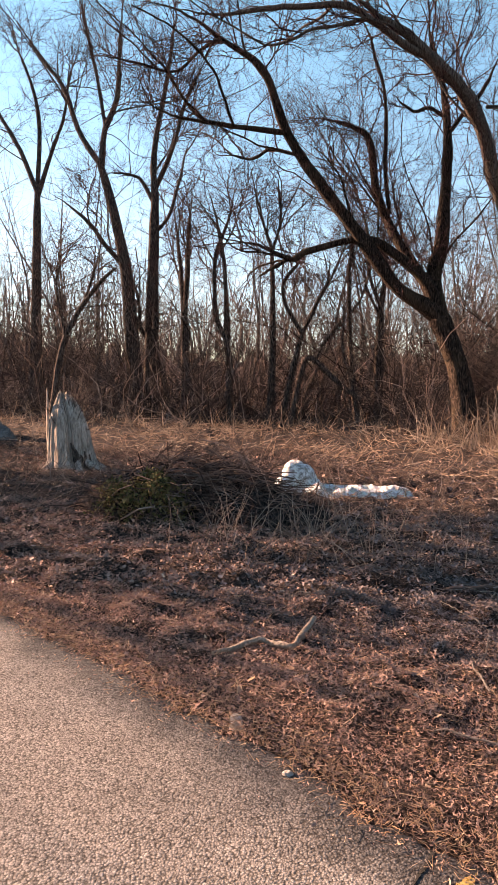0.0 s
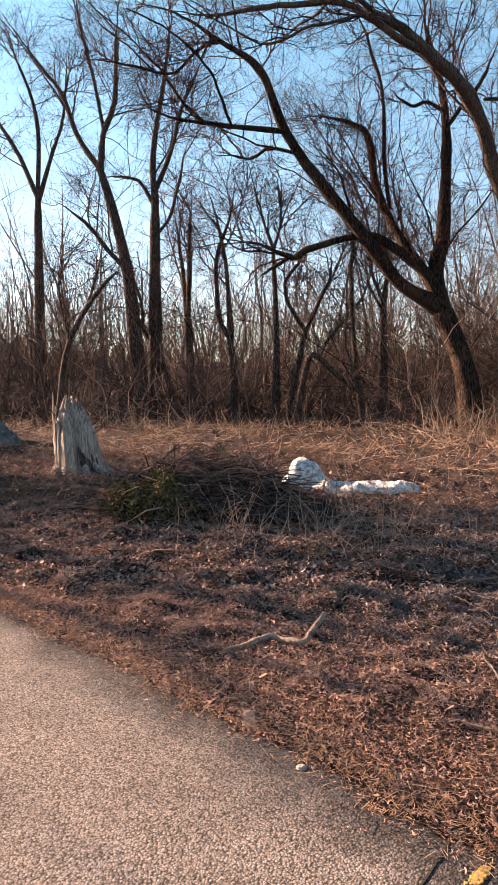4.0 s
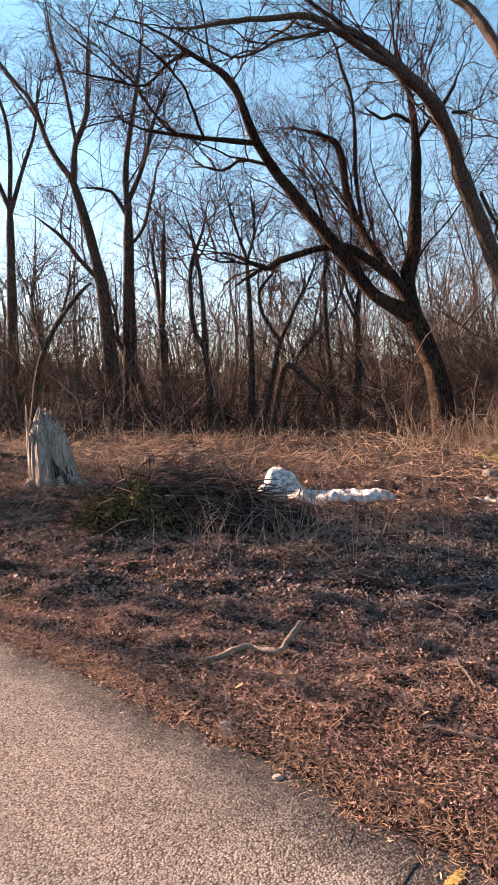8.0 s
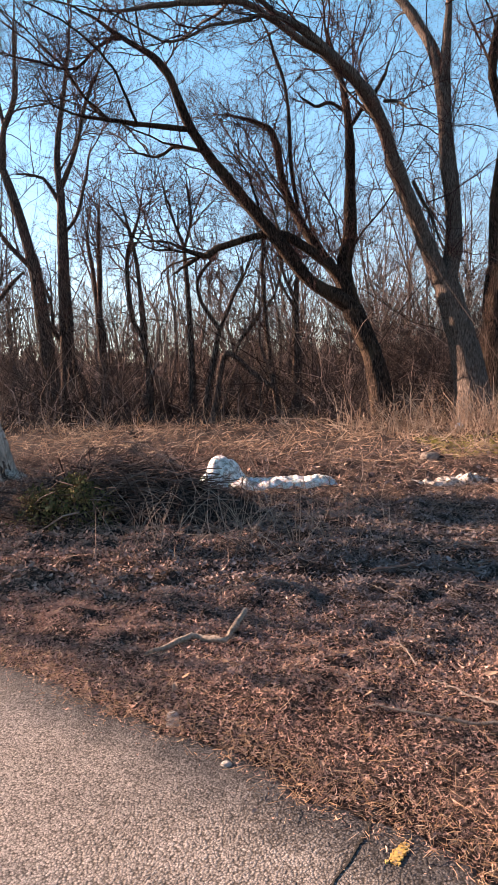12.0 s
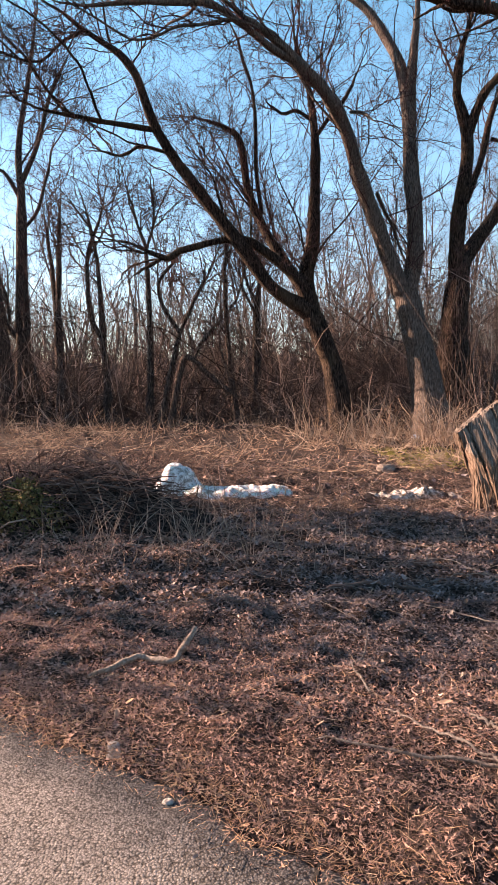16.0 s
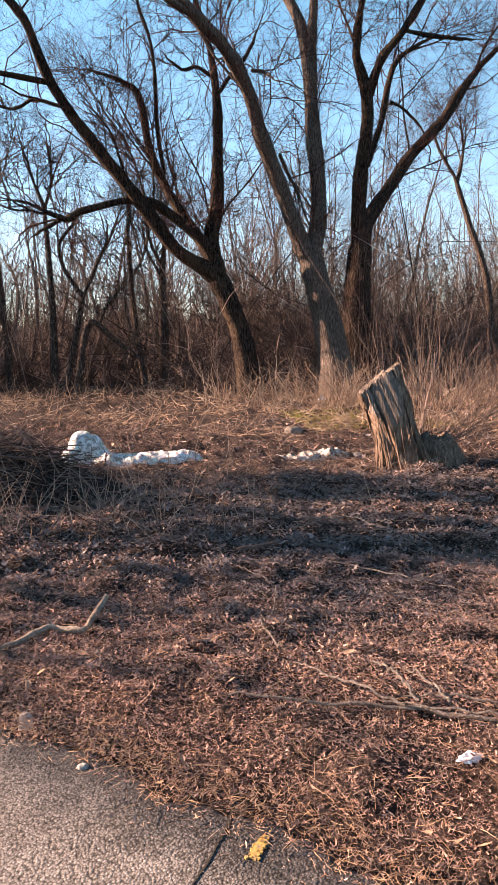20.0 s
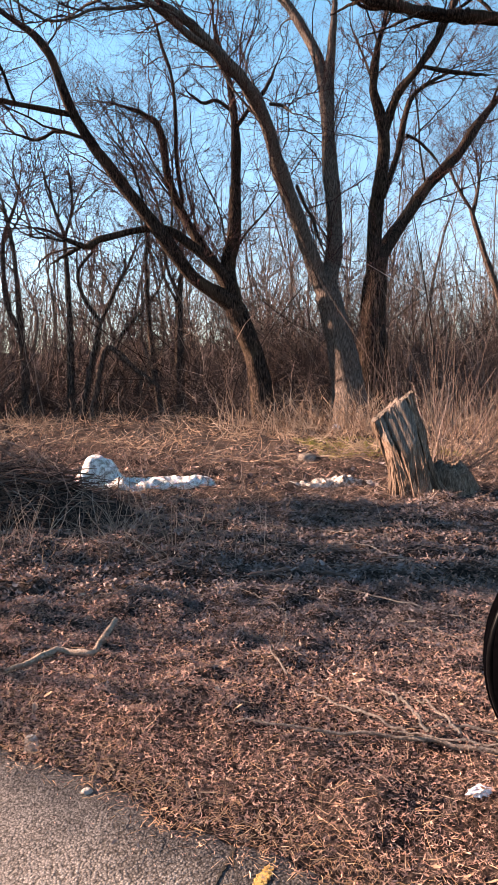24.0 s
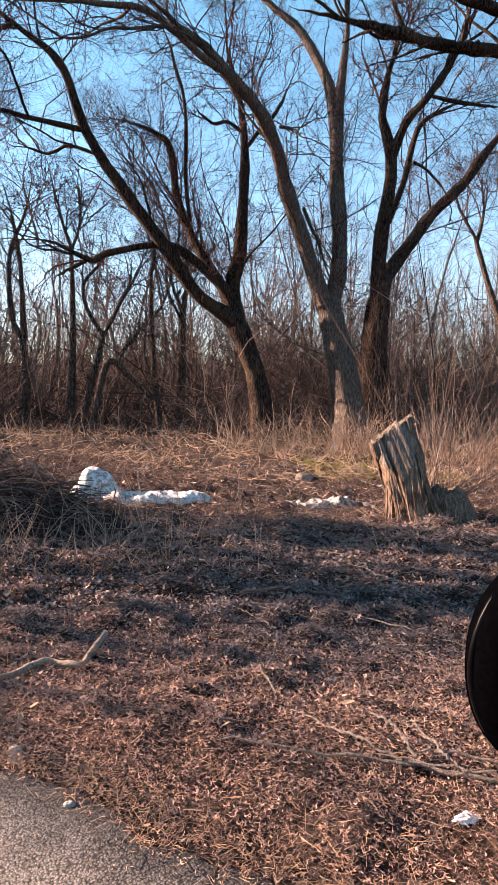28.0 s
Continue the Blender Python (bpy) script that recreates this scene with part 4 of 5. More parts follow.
tree = bare_tree("tall_slender_tree", "tall slender bare tree forking high above the brush", bark_dark)
limb(tree, "trunk", [(-8.12, 27, 0.2, 0.343), (-8.41, 27, 3.07, 0.29), (-8.65, 27, 5.71, 0.247), (-8.82, 27, 6.7, 0.236), (-9.25, 27, 8.56, 0.204), (-9.73, 27, 10.09, 0.182)])
limb(tree, "limb", [(-9.73, 27, 10.09, 0.129), (-10.72, 27.25, 11.51, 0.119), (-11.49, 27.5, 13.34, 0.098), (-12.57, 27.75, 14.7, 0.077), (-14.38, 28, 17.19, 0.044)])
limb(tree, "limb", [(-9.68, 27, 10.09, 0.139), (-9.48, 26.75, 11.27, 0.127), (-8.93, 26.5, 12.41, 0.105), (-8.75, 26.25, 14.14, 0.083), (-8.52, 26, 16.21, 0.052)])
limb(tree, "limb", [(-9.44, 26.7, 11.51, 0.085), (-9.91, 27.03, 13.52, 0.075), (-10.46, 27.37, 15.4, 0.065), (-10.98, 27.7, 17.11, 0.044)])
limb(tree, "limb", [(-8.85, 27, 6.31, 0.118), (-9.48, 26.67, 7.05, 0.095), (-10.16, 26.33, 7.9, 0.084), (-11.41, 26, 8.82, 0.041)])
twigs(tree, 22, 8, 3)
tree = bare_tree("tall_slender_tree", "tall straight bare tree beside a slanting one", bark_dark)
limb(tree, "trunk", [(-7.91, 28, 0.21, 0.356), (-7.91, 28, 3.12, 0.3), (-7.87, 28, 6.29, 0.256), (-7.82, 28, 8.99, 0.2)])
limb(tree, "limb", [(-7.82, 28, 8.97, 0.156), (-7.92, 28.2, 10.65, 0.134), (-7.73, 28.4, 12.19, 0.113), (-7.44, 28.6, 13.79, 0.091), (-7.23, 28.8, 16.07, 0.069), (-7.17, 29, 17.7, 0.046)])
limb(tree, "limb", [(-7.78, 28.06, 9.54, 0.111), (-7.03, 27.73, 10.98, 0.099), (-6.39, 27.39, 12.72, 0.076), (-5.38, 27.06, 14.51, 0.054)])
limb(tree, "limb", [(-7.84, 28, 8.86, 0.1), (-8.37, 28, 9.72, 0.089), (-8.91, 28, 10.01, 0.067), (-9.9, 28, 10.15, 0.044)])
limb(tree, "limb", [(-7.86, 28, 7.63, 0.089), (-7.25, 28.33, 8.58, 0.079), (-6.85, 28.67, 10.45, 0.057), (-6.56, 29, 11.89, 0.035)])
twigs(tree, 22, 8, 3)
tree = bare_tree("tall_slender_tree", "tall straight bare tree with an open fork", bark_dark)
limb(tree, "trunk", [(-13.33, 29, 0.23, 0.299), (-13.31, 29, 3.71, 0.242), (-13.27, 29, 6.6, 0.207), (-13.22, 29, 9.68, 0.173)])
limb(tree, "limb", [(-13.22, 29, 9.68, 0.127), (-14.15, 29.33, 11.58, 0.105), (-15.16, 29.67, 13.01, 0.082), (-16.45, 30, 14.94, 0.06)])
limb(tree, "limb", [(-13.22, 29, 9.68, 0.115), (-13.2, 29, 12.48, 0.092), (-13.66, 29, 14.35, 0.069), (-14.56, 29, 16.71, 0.046)])
limb(tree, "limb", [(-13.17, 29, 9.56, 0.115), (-12.4, 28.67, 11.29, 0.091), (-11.66, 28.33, 12.83, 0.068), (-11.38, 28, 15.12, 0.044)])
twigs(tree, 22, 8, 3)
tree = bare_tree("forked_slender_tree", "slender bare tree forking low in the thicket", bark_dark)
limb(tree, "trunk", [(-4.47, 27, 0.2, 0.161), (-4.51, 27, 2.24, 0.139), (-4.66, 27, 3.54, 0.129)])
limb(tree, "limb", [(-4.58, 27, 3, 0.129), (-4.64, 27, 4.14, 0.118), (-4.75, 27, 6.19, 0.097), (-5.03, 27, 7.79, 0.075), (-5.53, 27, 9.27, 0.054)])
limb(tree, "limb", [(-4.66, 27, 3.41, 0.118), (-5.07, 27.1, 4.3, 0.108), (-5.21, 27.2, 5.71, 0.097), (-5.11, 27.3, 6.86, 0.087), (-4.62, 27.4, 8.3, 0.065), (-4.42, 27.5, 10.02, 0.044)])
twigs(tree, 24, 7, 3)
tree = bare_tree("slender_tree", "thin straight bare tree at the edge of the thicket", bark_dark)
limb(tree, "trunk", [(-2.79, 26, 0.19, 0.145), (-2.73, 26, 3.02, 0.124), (-2.78, 26, 5.08, 0.103), (-2.85, 26, 6.67, 0.083)])
limb(tree, "limb", [(-2.85, 26, 6.67, 0.072), (-3.23, 26, 7.74, 0.052), (-3.57, 26, 8.95, 0.041)])
limb(tree, "limb", [(-2.84, 26, 6.51, 0.072), (-2.55, 26.25, 7.78, 0.052), (-2.69, 26.5, 9.48, 0.042)])
twigs(tree, 24, 7, 3)
tree = bare_tree("twin_stem_tree", "twin-stemmed bare tree far in the wood", bark_dark)
limb(tree, "trunk", [(-6.9, 30, 0.24, 0.238), (-6.97, 30, 3.31, 0.191), (-7.01, 30, 4.74, 0.179)])
limb(tree, "limb", [(-6.99, 30, 4.5, 0.131), (-6.92, 30, 6.16, 0.119), (-6.89, 30, 8.04, 0.095), (-6.74, 30, 10.14, 0.06)])
limb(tree, "limb", [(-7.04, 30, 4.62, 0.131), (-7.22, 30.17, 6.19, 0.108), (-7.46, 30.33, 7.89, 0.084), (-7.65, 30.5, 9.35, 0.061)])
twigs(tree, 24, 7, 3)
tree = bare_tree("crooked_tree", "small crooked bare tree with an s-shaped fork", bark_dark)
limb(tree, "trunk", [(-2.35, 25, 0.17, 0.119), (-1.86, 25, 2.38, 0.109), (-1.6, 25, 3.51, 0.099)])
limb(tree, "limb", [(-1.6, 25, 3.51, 0.089), (-2.2, 25, 4.54, 0.079), (-2.27, 25, 5.33, 0.069), (-1.8, 25, 6.01, 0.06), (-1.59, 25, 6.69, 0.04)])
limb(tree, "limb", [(-1.6, 25, 3.51, 0.089), (-1.13, 25.17, 4.55, 0.08), (-0.8, 25.33, 5.36, 0.06), (-0.71, 25.5, 6.38, 0.041)])
twigs(tree, 24, 7, 3)
tree = bare_tree("bowed_tree", "bowed dark tree arching over to the ground", bark_dark)
limb(tree, "trunk", [(-1.91, 24, 0.16, 0.124), (-1.49, 24, 2.32, 0.114), (-1.18, 24, 2.6, 0.114), (-0.53, 24, 2.02, 0.105), (0.42, 24, 1.24, 0.086)])
limb(tree, "limb", [(-1.1, 24, 2.5, 0.067), (-0.71, 24, 3.26, 0.057), (-0.12, 24, 4.01, 0.038)])
twigs(tree, 24, 7, 3)
tree = bare_tree("slender_tree", "thin leaning bare tree in the thicket", bark_dark)
limb(tree, "trunk", [(0.45, 26, 0.19, 0.134), (0.17, 26, 2.36, 0.114), (0.03, 26, 4.22, 0.093), (-0.01, 26, 5.93, 0.083)])
limb(tree, "limb", [(-0.01, 26, 5.85, 0.072), (0.1, 26, 7.06, 0.052), (-0.19, 26, 8.48, 0.041)])
limb(tree, "limb", [(0.03, 26, 4.22, 0.062), (0.49, 26, 5.03, 0.052), (0.81, 26, 6.44, 0.031)])
twigs(tree, 24, 7, 3)
tree = bare_tree("slender_tree", "dark slender bare tree forking in two", bark_dark)
limb(tree, "trunk", [(1.11, 27, 0.2, 0.193), (1.15, 27, 2.59, 0.161), (1.21, 27, 4.73, 0.139)])
limb(tree, "limb", [(1.21, 27, 4.62, 0.107), (1.33, 27, 6.2, 0.086), (1.17, 27, 7.67, 0.054)])
limb(tree, "limb", [(1.21, 27, 4.62, 0.097), (0.73, 27, 6, 0.075), (0.53, 27, 7.68, 0.043)])
twigs(tree, 24, 7, 3)
tree = bare_tree("leaning_slender_tree", "slanting thin bare tree among straight ones", bark_dark)
limb(tree, "trunk", [(-6.99, 28, 0.21, 0.145), (-7.64, 28, 2.76, 0.122), (-8.42, 28, 3.96, 0.111), (-8.73, 28, 4.79, 0.089)])
limb(tree, "limb", [(-8.42, 28, 3.96, 0.078), (-8.45, 28, 5, 0.067), (-8.86, 28, 6.34, 0.044)])
twigs(tree, 24, 7, 3)
tree = bare_tree("bent_small_tree", "small bent bare tree behind the weathered stump", bark_dark)
limb(tree, "trunk", [(-9.6, 22, 0.13, 0.122), (-9.31, 22, 2.44, 0.105), (-8.8, 22, 3.71, 0.096), (-8.01, 22, 4.78, 0.079), (-7.43, 22, 5.31, 0.052)])
limb(tree, "limb", [(-9.1, 22, 2.98, 0.07), (-9.37, 22, 4.27, 0.052), (-9.38, 22, 5.54, 0.035)])
limb(tree, "limb", [(-8.5, 22, 4.16, 0.061), (-8.29, 22.25, 5.19, 0.044), (-8.26, 22.5, 6.32, 0.027)])
twigs(tree, 24, 7, 3)
tree = bare_tree("crooked_tree", "crooked bare tree rising out of the brush", bark_dark)
limb(tree, "trunk", [(13.07, 24, 0.16, 0.153), (12.57, 24, 3.96, 0.133), (11.86, 24, 5.93, 0.114), (11.31, 24, 7.48, 0.095)])
limb(tree, "limb", [(11.31, 24, 7.48, 0.076), (10.74, 24, 8.42, 0.057), (10.38, 24, 9.37, 0.038)])
limb(tree, "limb", [(11.39, 24, 7.29, 0.076), (11.58, 24, 8.48, 0.057), (11.4, 24, 9.83, 0.038)])
twigs(tree, 24, 7, 3)
tree = bare_tree("slender_tree", "slender bare tree in the tangled brush", bark_dark)
limb(tree, "trunk", [(1.21, 27, 0.2, 0.15), (1.24, 27, 2.86, 0.129), (1.11, 27, 4.56, 0.107)])
limb(tree, "limb", [(1.11, 27, 4.56, 0.075), (1.33, 27, 6.05, 0.064), (1.19, 27, 7.51, 0.043)])
limb(tree, "limb", [(1.12, 27, 4.45, 0.064), (0.71, 27, 5.38, 0.054), (0.47, 27, 6.63, 0.032)])
twigs(tree, 24, 7, 3)

limb(overhang, "trunk", [(11.9, 12.4, -0.1, 0.5), (11.8, 12.4, 2.0, 0.4), (11.6, 12.4, 4.6, 0.36), (11.2, 12.5, 6.8, 0.3)])


# unseen trees and shrubs left of the view, added to shade the verge
def side_tree(name, label, x, y, tall, r, lean, per):
    ob = bare_tree(name, label, bark_dark)
    z = gz(x, y) - 0.1
    limb(ob, "trunk", [(x, y, z, r), (x + lean * 0.3, y, tall * 0.3, r * 0.8), (x + lean * 0.5, y, tall * 0.5, r * 0.6)])
    for i in range(6):
        a = i * 2.4 + x
        w = tall * 0.22
        limb(ob, "limb", [(x + lean * (0.3 + 0.03 * i), y, tall * (0.3 + 0.033 * i), r * 0.5), (x + lean * 0.5 + w * 0.6 * math.cos(a), y + w * 0.6 * math.sin(a), tall * (0.5 + 0.04 * i), r * 0.3),
                          (x + lean + w * math.cos(a), y + w * math.sin(a), tall * (0.75 + 0.04 * i), r * 0.1)])
    twigs(ob, per, 5, 3)


def gz(x, y):
    return float(ground_z(x, y))


side_tree("side_tree", "unseen bare brown tree added to shade the verge", -13.0, 9.2, 8.0, 0.16, 0.5, 9)


def shoots(centre, n, length, radius, lean, drift, per=3, owner=None, material=None):
    """Young canes rising from one foot, with a few side twigs."""
    x = centre[0] + rng.normal(size=n) * centre[2]
    y = centre[1] + rng.normal(size=n) * centre[2]
    q = 9
    d = np.stack([rng.normal(drift[0], lean, n), rng.normal(drift[1], lean, n), np.ones(n)], 1)
    D = d[:, None] + np.cumsum(rng.normal(size=(n, q, 3)), axis=1) * 0.07
    D /= np.linalg.norm(D, axis=2, keepdims=True)
    S = D * (rng.uniform(*length, n) / (q - 1))[:, None, None]
    S[:, 0] = 0
    P = np.stack([x, y, np.full(n, centre[3])], 1)[:, None] + np.cumsum(S, axis=1)
    R = rng.uniform(*radius, n)[:, None] * np.linspace(1, 0.3, q)[None]
    P1, R1 = sprout(P, R, per, (0.15, 0.7), (0.003, 0.005), (0.3, 0.8), 0.2, q=5, start=0.35)
    if owner is None:
        return joined([tubes(P, R, 5), tubes(P1, R1, 3)])
    for i in range(n):
        own = slice(i * per, (i + 1) * per)
        part("cane", mesh_of("cane", *one(joined([tubes(P[i:i + 1], R[i:i + 1], 5), tubes(P1[own], R1[own], 3)])), material), owner)


def shade_shrub(x, y, n, tall, spread):
    ob = thing("bare_side_shrub", "unseen dense bare shrub added to cast shade", "shrub")
    part("cane_spray", mesh_of("cane_spray", *one(shoots((x, y, spread, gz(x, y) - 0.05), n, tall, (0.010, 0.018), 0.22, (0, 0), 8)), stem_mat), ob, kind="stuff")


def juniper(x, y, tall, reach, start=0.06):
    ob = thing("evergreen_tree", "unseen dense dark green juniper added to shade the verge", "tree", (x, y, gz(x, y)))
    tr = np.array([[[0, 0, -0.1], [0.02, 0, tall * 0.33], [0.0, 0.03, tall * 0.67], [0, 0, tall]]])
    trr = np.array([[0.14, 0.11, 0.07, 0.02]])
    part("trunk", mesh_of("trunk", *one(tubes(tr, trr, 10)), bark_dark), ob)
    B1, r1 = sprout(tr, trr, 110, (reach * 0.6, reach * 1.2), (0.015, 0.025), (0.9, 1.3), 0.2, q=5, start=start)
    B2, r2 = sprout(B1, r1, 13, (0.3, 0.65), (0.04, 0.07), (0.4, 1.0), 0.2, q=3, start=0.1)
    part("crown", mesh_of("crown", *one(joined([tubes(B1, r1, 4), tubes(B2, r2, 3)])), green_mat), ob)


# out of view; placed so that their shadows fall across the verge
juniper(-9.5, 10.8, 6.4, 1.25)
juniper(-11.0, 12.25, 6.9, 0.95)
juniper(-12.4, 10.9, 6.6, 1.2)
juniper(-11.6, 9.7, 7.4, 1.2, 0.66)
shade_shrub(-10.6, 14.6, 130, (1.8, 3.4), 0.6)
shade_shrub(-8.2, 9.9, 110, (1.4, 2.7), 0.55)


# ---- stumps ----
def lathe_stump(name, label, at, profile, k, shear, jag, material, seed, flare):
    """A broken trunk: rings of k, jagged on top, flaring into roots at the foot."""
    r = np.random.default_rng(seed)
    n = len(profile)
    ang = np.arange(k) * 2 * np.pi / k
    flute = 1 + 0.09 * np.sin(ang * 3 + 1) + 0.06 * np.sin(ang * 7) + 0.03 * np.sin(ang * 17) - 0.09 * (np.cos(ang + 1.15) > 0.985) + 0.03 * r.normal(size=k)
    rough = r.normal(size=(n, k)) * 0.025
    V = np.zeros((n, k, 3))
    for i, (z, rx, ry) in enumerate(profile):
        foot = 1 + flare * np.clip(1 - z / 0.35, 0, 1) * (0.5 + 0.5 * np.sin(ang * 4 + 0.6))
        V[i, :, 0] = rx * np.cos(ang) * (flute + rough[i]) * foot + shear[0] * z
        V[i, :, 1] = ry * np.sin(ang) * (flute + rough[i]) * foot + shear[1] * z
        V[i, :, 2] = z
    V[-1, :, 2] += jag(ang) + r.normal(size=k) * 0.018
    V[-2, :, 2] += 0.6 * jag(ang)
    F = [[i * k + a, i * k + (a + 1) % k, (i + 1) * k + (a + 1) % k, (i + 1) * k + a] for i in range(n - 1) for a in range(k)]
    inner = V[-1].copy()
    mid = inner.mean(0)
    cup = mid + (inner - mid) * 0.6
    cup[:, 2] -= 0.10 + 0.05 * r.random(k)
    F += [[(n - 1) * k + a, (n - 1) * k + (a + 1) % k, n * k + (a + 1) % k, n * k + a] for a in range(k)]
    hub = len(V.reshape(-1, 3)) + k
    verts = np.concatenate([V.reshape(-1, 3), cup, [mid - np.array([0, 0, 0.16])]])
    tri = np.array([[n * k + a, n * k + (a + 1) % k, hub] for a in range(k)])
    ob = placed_thing(name, label, "tree stump", at, "", "")
    part("trunk", mesh_of("trunk", verts, [np.array(F), tri], material), ob)
    return ob


old = lathe_stump("weathered_stump", "tall weathered grey-white stump with a ragged broken top", (-4.62, 11.25, gz(-4.62, 11.25) - 0.05),
                  [(0, 0.42, 0.38), (0.12, 0.39, 0.36), (0.3, 0.36, 0.33), (0.55, 0.345, 0.315), (0.78, 0.32, 0.295), (0.97, 0.28, 0.26), (1.14, 0.22, 0.205), (1.28, 0.16, 0.15), (1.38, 0.10, 0.09)], 84,
                  (-0.09, 0.0), lambda a: 0.05 * np.cos(a - 2.4) + 0.02 * np.sin(5 * a) + 0.02 * np.sin(13 * a), weathered_wood, 3, 0.55)
for a, top, r in ((-2.75, 1.5, 0.035), (-2.4, 1.05, 0.03), (-0.5, 1.0, 0.03), (0.3, 1.1, 0.028)):
    c = smooth_line([(0.36 * math.cos(a) - 0.03, 0.33 * math.sin(a), 0.45, r * 0.6), (0.32 * math.cos(a) - 0.07, 0.30 * math.sin(a), 0.8, r), (0.30 * math.cos(a) - 0.12, 0.26 * math.sin(a), top, r * 0.25)], 9)
    part("splinter", mesh_of("splinter", *one(tubes(c[None, :, :3], c[None, :, 3], 6)), weathered_wood), old)
for i, (a, ln, r) in enumerate(((-0.35, 0.75, 0.07), (-0.9, 0.55, 0.06), (-2.3, 0.5, 0.06), (0.4, 0.6, 0.06))):
    pts = [(0.28 * math.cos(a), 0.26 * math.sin(a), 0.28, r), ((0.3 + ln * 0.5) * math.cos(a), (0.3 + ln * 0.5) * math.sin(a), 0.10, r * 0.8), ((0.3 + ln) * math.cos(a + 0.2), (0.3 + ln) * math.sin(a + 0.2), 0.0, r * 0.4)]
    c = smooth_line(pts, 9)
    part("root", mesh_of("root", *one(tubes(c[None, :, :3], c[None, :, 3], 8)), weathered_wood), old)


# bark strips; their dark colour also paints the shade on the right side
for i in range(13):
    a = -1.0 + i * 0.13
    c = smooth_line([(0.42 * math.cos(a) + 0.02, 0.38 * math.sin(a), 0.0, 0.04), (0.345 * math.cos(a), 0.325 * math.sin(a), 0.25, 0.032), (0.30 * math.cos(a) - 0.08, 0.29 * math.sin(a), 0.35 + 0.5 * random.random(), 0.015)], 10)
    part("bark_strip", mesh_of("bark_strip", *one(tubes(c[None, :, :3], c[None, :, 3] * (1 + 0.2 * rng.normal(size=(1, 10))), 6)), bark_dark), old, "dark bark strip carrying the shade of the stump's right side")
shoots((-0.08, 0.05, 0.13, 0.8), 30, (0.45, 1.15), (0.006, 0.011), 0.42, (0, 0), 4, old, cane_mat)


def split_stump(at):
    """A thick leaning butt with two slanting saw cuts that meet in a ridge."""
    ob = placed_thing("split_stump", "slanting split stump with bare grey cut faces", "tree stump", at, "", "")
    r = np.random.default_rng(8)
    k, n = 150, 56
    ang = np.arange(k) * 2 * np.pi / k
    flute = 1 + 0.05 * np.sin(ang * 3 + 1) + 0.03 * np.sin(ang * 9) + 0.05 * (lattice(ang * 6, ang * 0, 0.16, 101) - 0.5)
    z = np.linspace(0, 1.55, n)[:, None]
    w = 0.26 + 0.13 * np.maximum(0, 1 - z / 0.35) ** 2 + 0.03 * z + 0.012 * np.sin(9 * z)
    w = w * (1 + 0.22 * np.clip(1 - z / 0.7, 0, 1) * (lattice(ang * 2 + 2 + 0 * z, 0.6 * z + 0 * ang, 0.3, 107) - 0.5))
    lean = -0.10 - 0.34 * z + 0.12 * np.maximum(0, 0.4 - z)
    V = np.stack([w * 1.12 * np.cos(ang) * flute + lean, w * 0.9 * np.sin(ang) * flute + 0.08 * z, z + 0 * ang], -1)
    hit = np.zeros((n, k), int)
    for fac, co, no in ((1, (-0.34, -0.17, 0.72), (-0.28, -0.92, 0.22)), (2, (-0.12, -0.15, 0.80), (0.40, -0.88, 0.20)), (3, (-0.55, 0, 1.13), (-0.60, 0.1, 0.80)), (3, (-0.12, 0.1, 1.10), (0.82, 0.2, 0.52))):
        no = np.array(no) / np.linalg.norm(no)
        away = (V - np.array(co)) @ no
        V = np.where(away[..., None] > 0, V - no * away[..., None], V)
        hit = np.where(away > 0, fac, hit)
    # fibres: long ridges and cracks along the grain
    u = V[..., 0] + 0.34 * V[..., 2]
    grain = 0.014 * (lattice(u * 2 + 9, V[..., 2] * 0.16 + 3, 0.1, 102) - 0.5) + 0.011 * (lattice(u * 5 + 9, V[..., 2] * 0.3 + 3, 0.1, 103) - 0.5)
    crack = -0.075 * np.clip(lattice(u * 3 + 5, V[..., 2] * 0.18 + 3, 0.12, 104) - 0.66, 0, 1) / 0.34
    V[..., 1] += np.where(hit == 3, 0.3, -1.0) * (grain + crack)
    V[..., 2] += np.where(hit == 3, 0.06 * (lattice(u * 3 + 9, V[..., 1] * 3 + 9, 0.07, 105) - 0.45), 0)
    ii = (np.arange(n - 1)[:, None] * k + np.arange(k)[None]).ravel()
    jj = (np.arange(n - 1)[:, None] * k + (np.arange(k)[None] + 1) % k).ravel()
    cap = np.array([[(n - 1) * k + a, (n - 1) * k + (a + 1) % k, n * k] for a in range(k)])
    me = mesh_of("butt", np.vstack([V.reshape(-1, 3), V[-1].mean(0)]), [np.stack([ii, jj, jj + k, ii + k], 1), cap], split_wood, False)
    me.materials.append(cut_wood)
    which = (hit.ravel()[ii] > 0) & (hit.ravel()[ii] < 4) & (V[..., 2].ravel()[ii] > 0.5 + 0.25 * lattice(u.ravel()[ii] * 5 + 9, u.ravel()[ii] * 0, 0.2, 106))
    me.polygons.foreach_set("material_index", np.concatenate([which, np.ones(k, bool)]).astype(np.int32))
    part("butt", me, ob)
    side = lathe_stump("side_butt", "", (0, 0, 0), [(0, 0.34, 0.28), (0.12, 0.31, 0.26), (0.25, 0.28, 0.24), (0.36, 0.23, 0.2), (0.44, 0.14, 0.13)], 34, (-0.05, 0), lambda a: 0.02 * np.cos(a * 2), split_wood, 9, 0.3)
    low = side.children[0]
    low.parent, low.name = ob, "side_butt"
    low.matrix_basis = pose(0.30, 0.05, 0)
    bpy.data.objects.remove(side)
    return ob


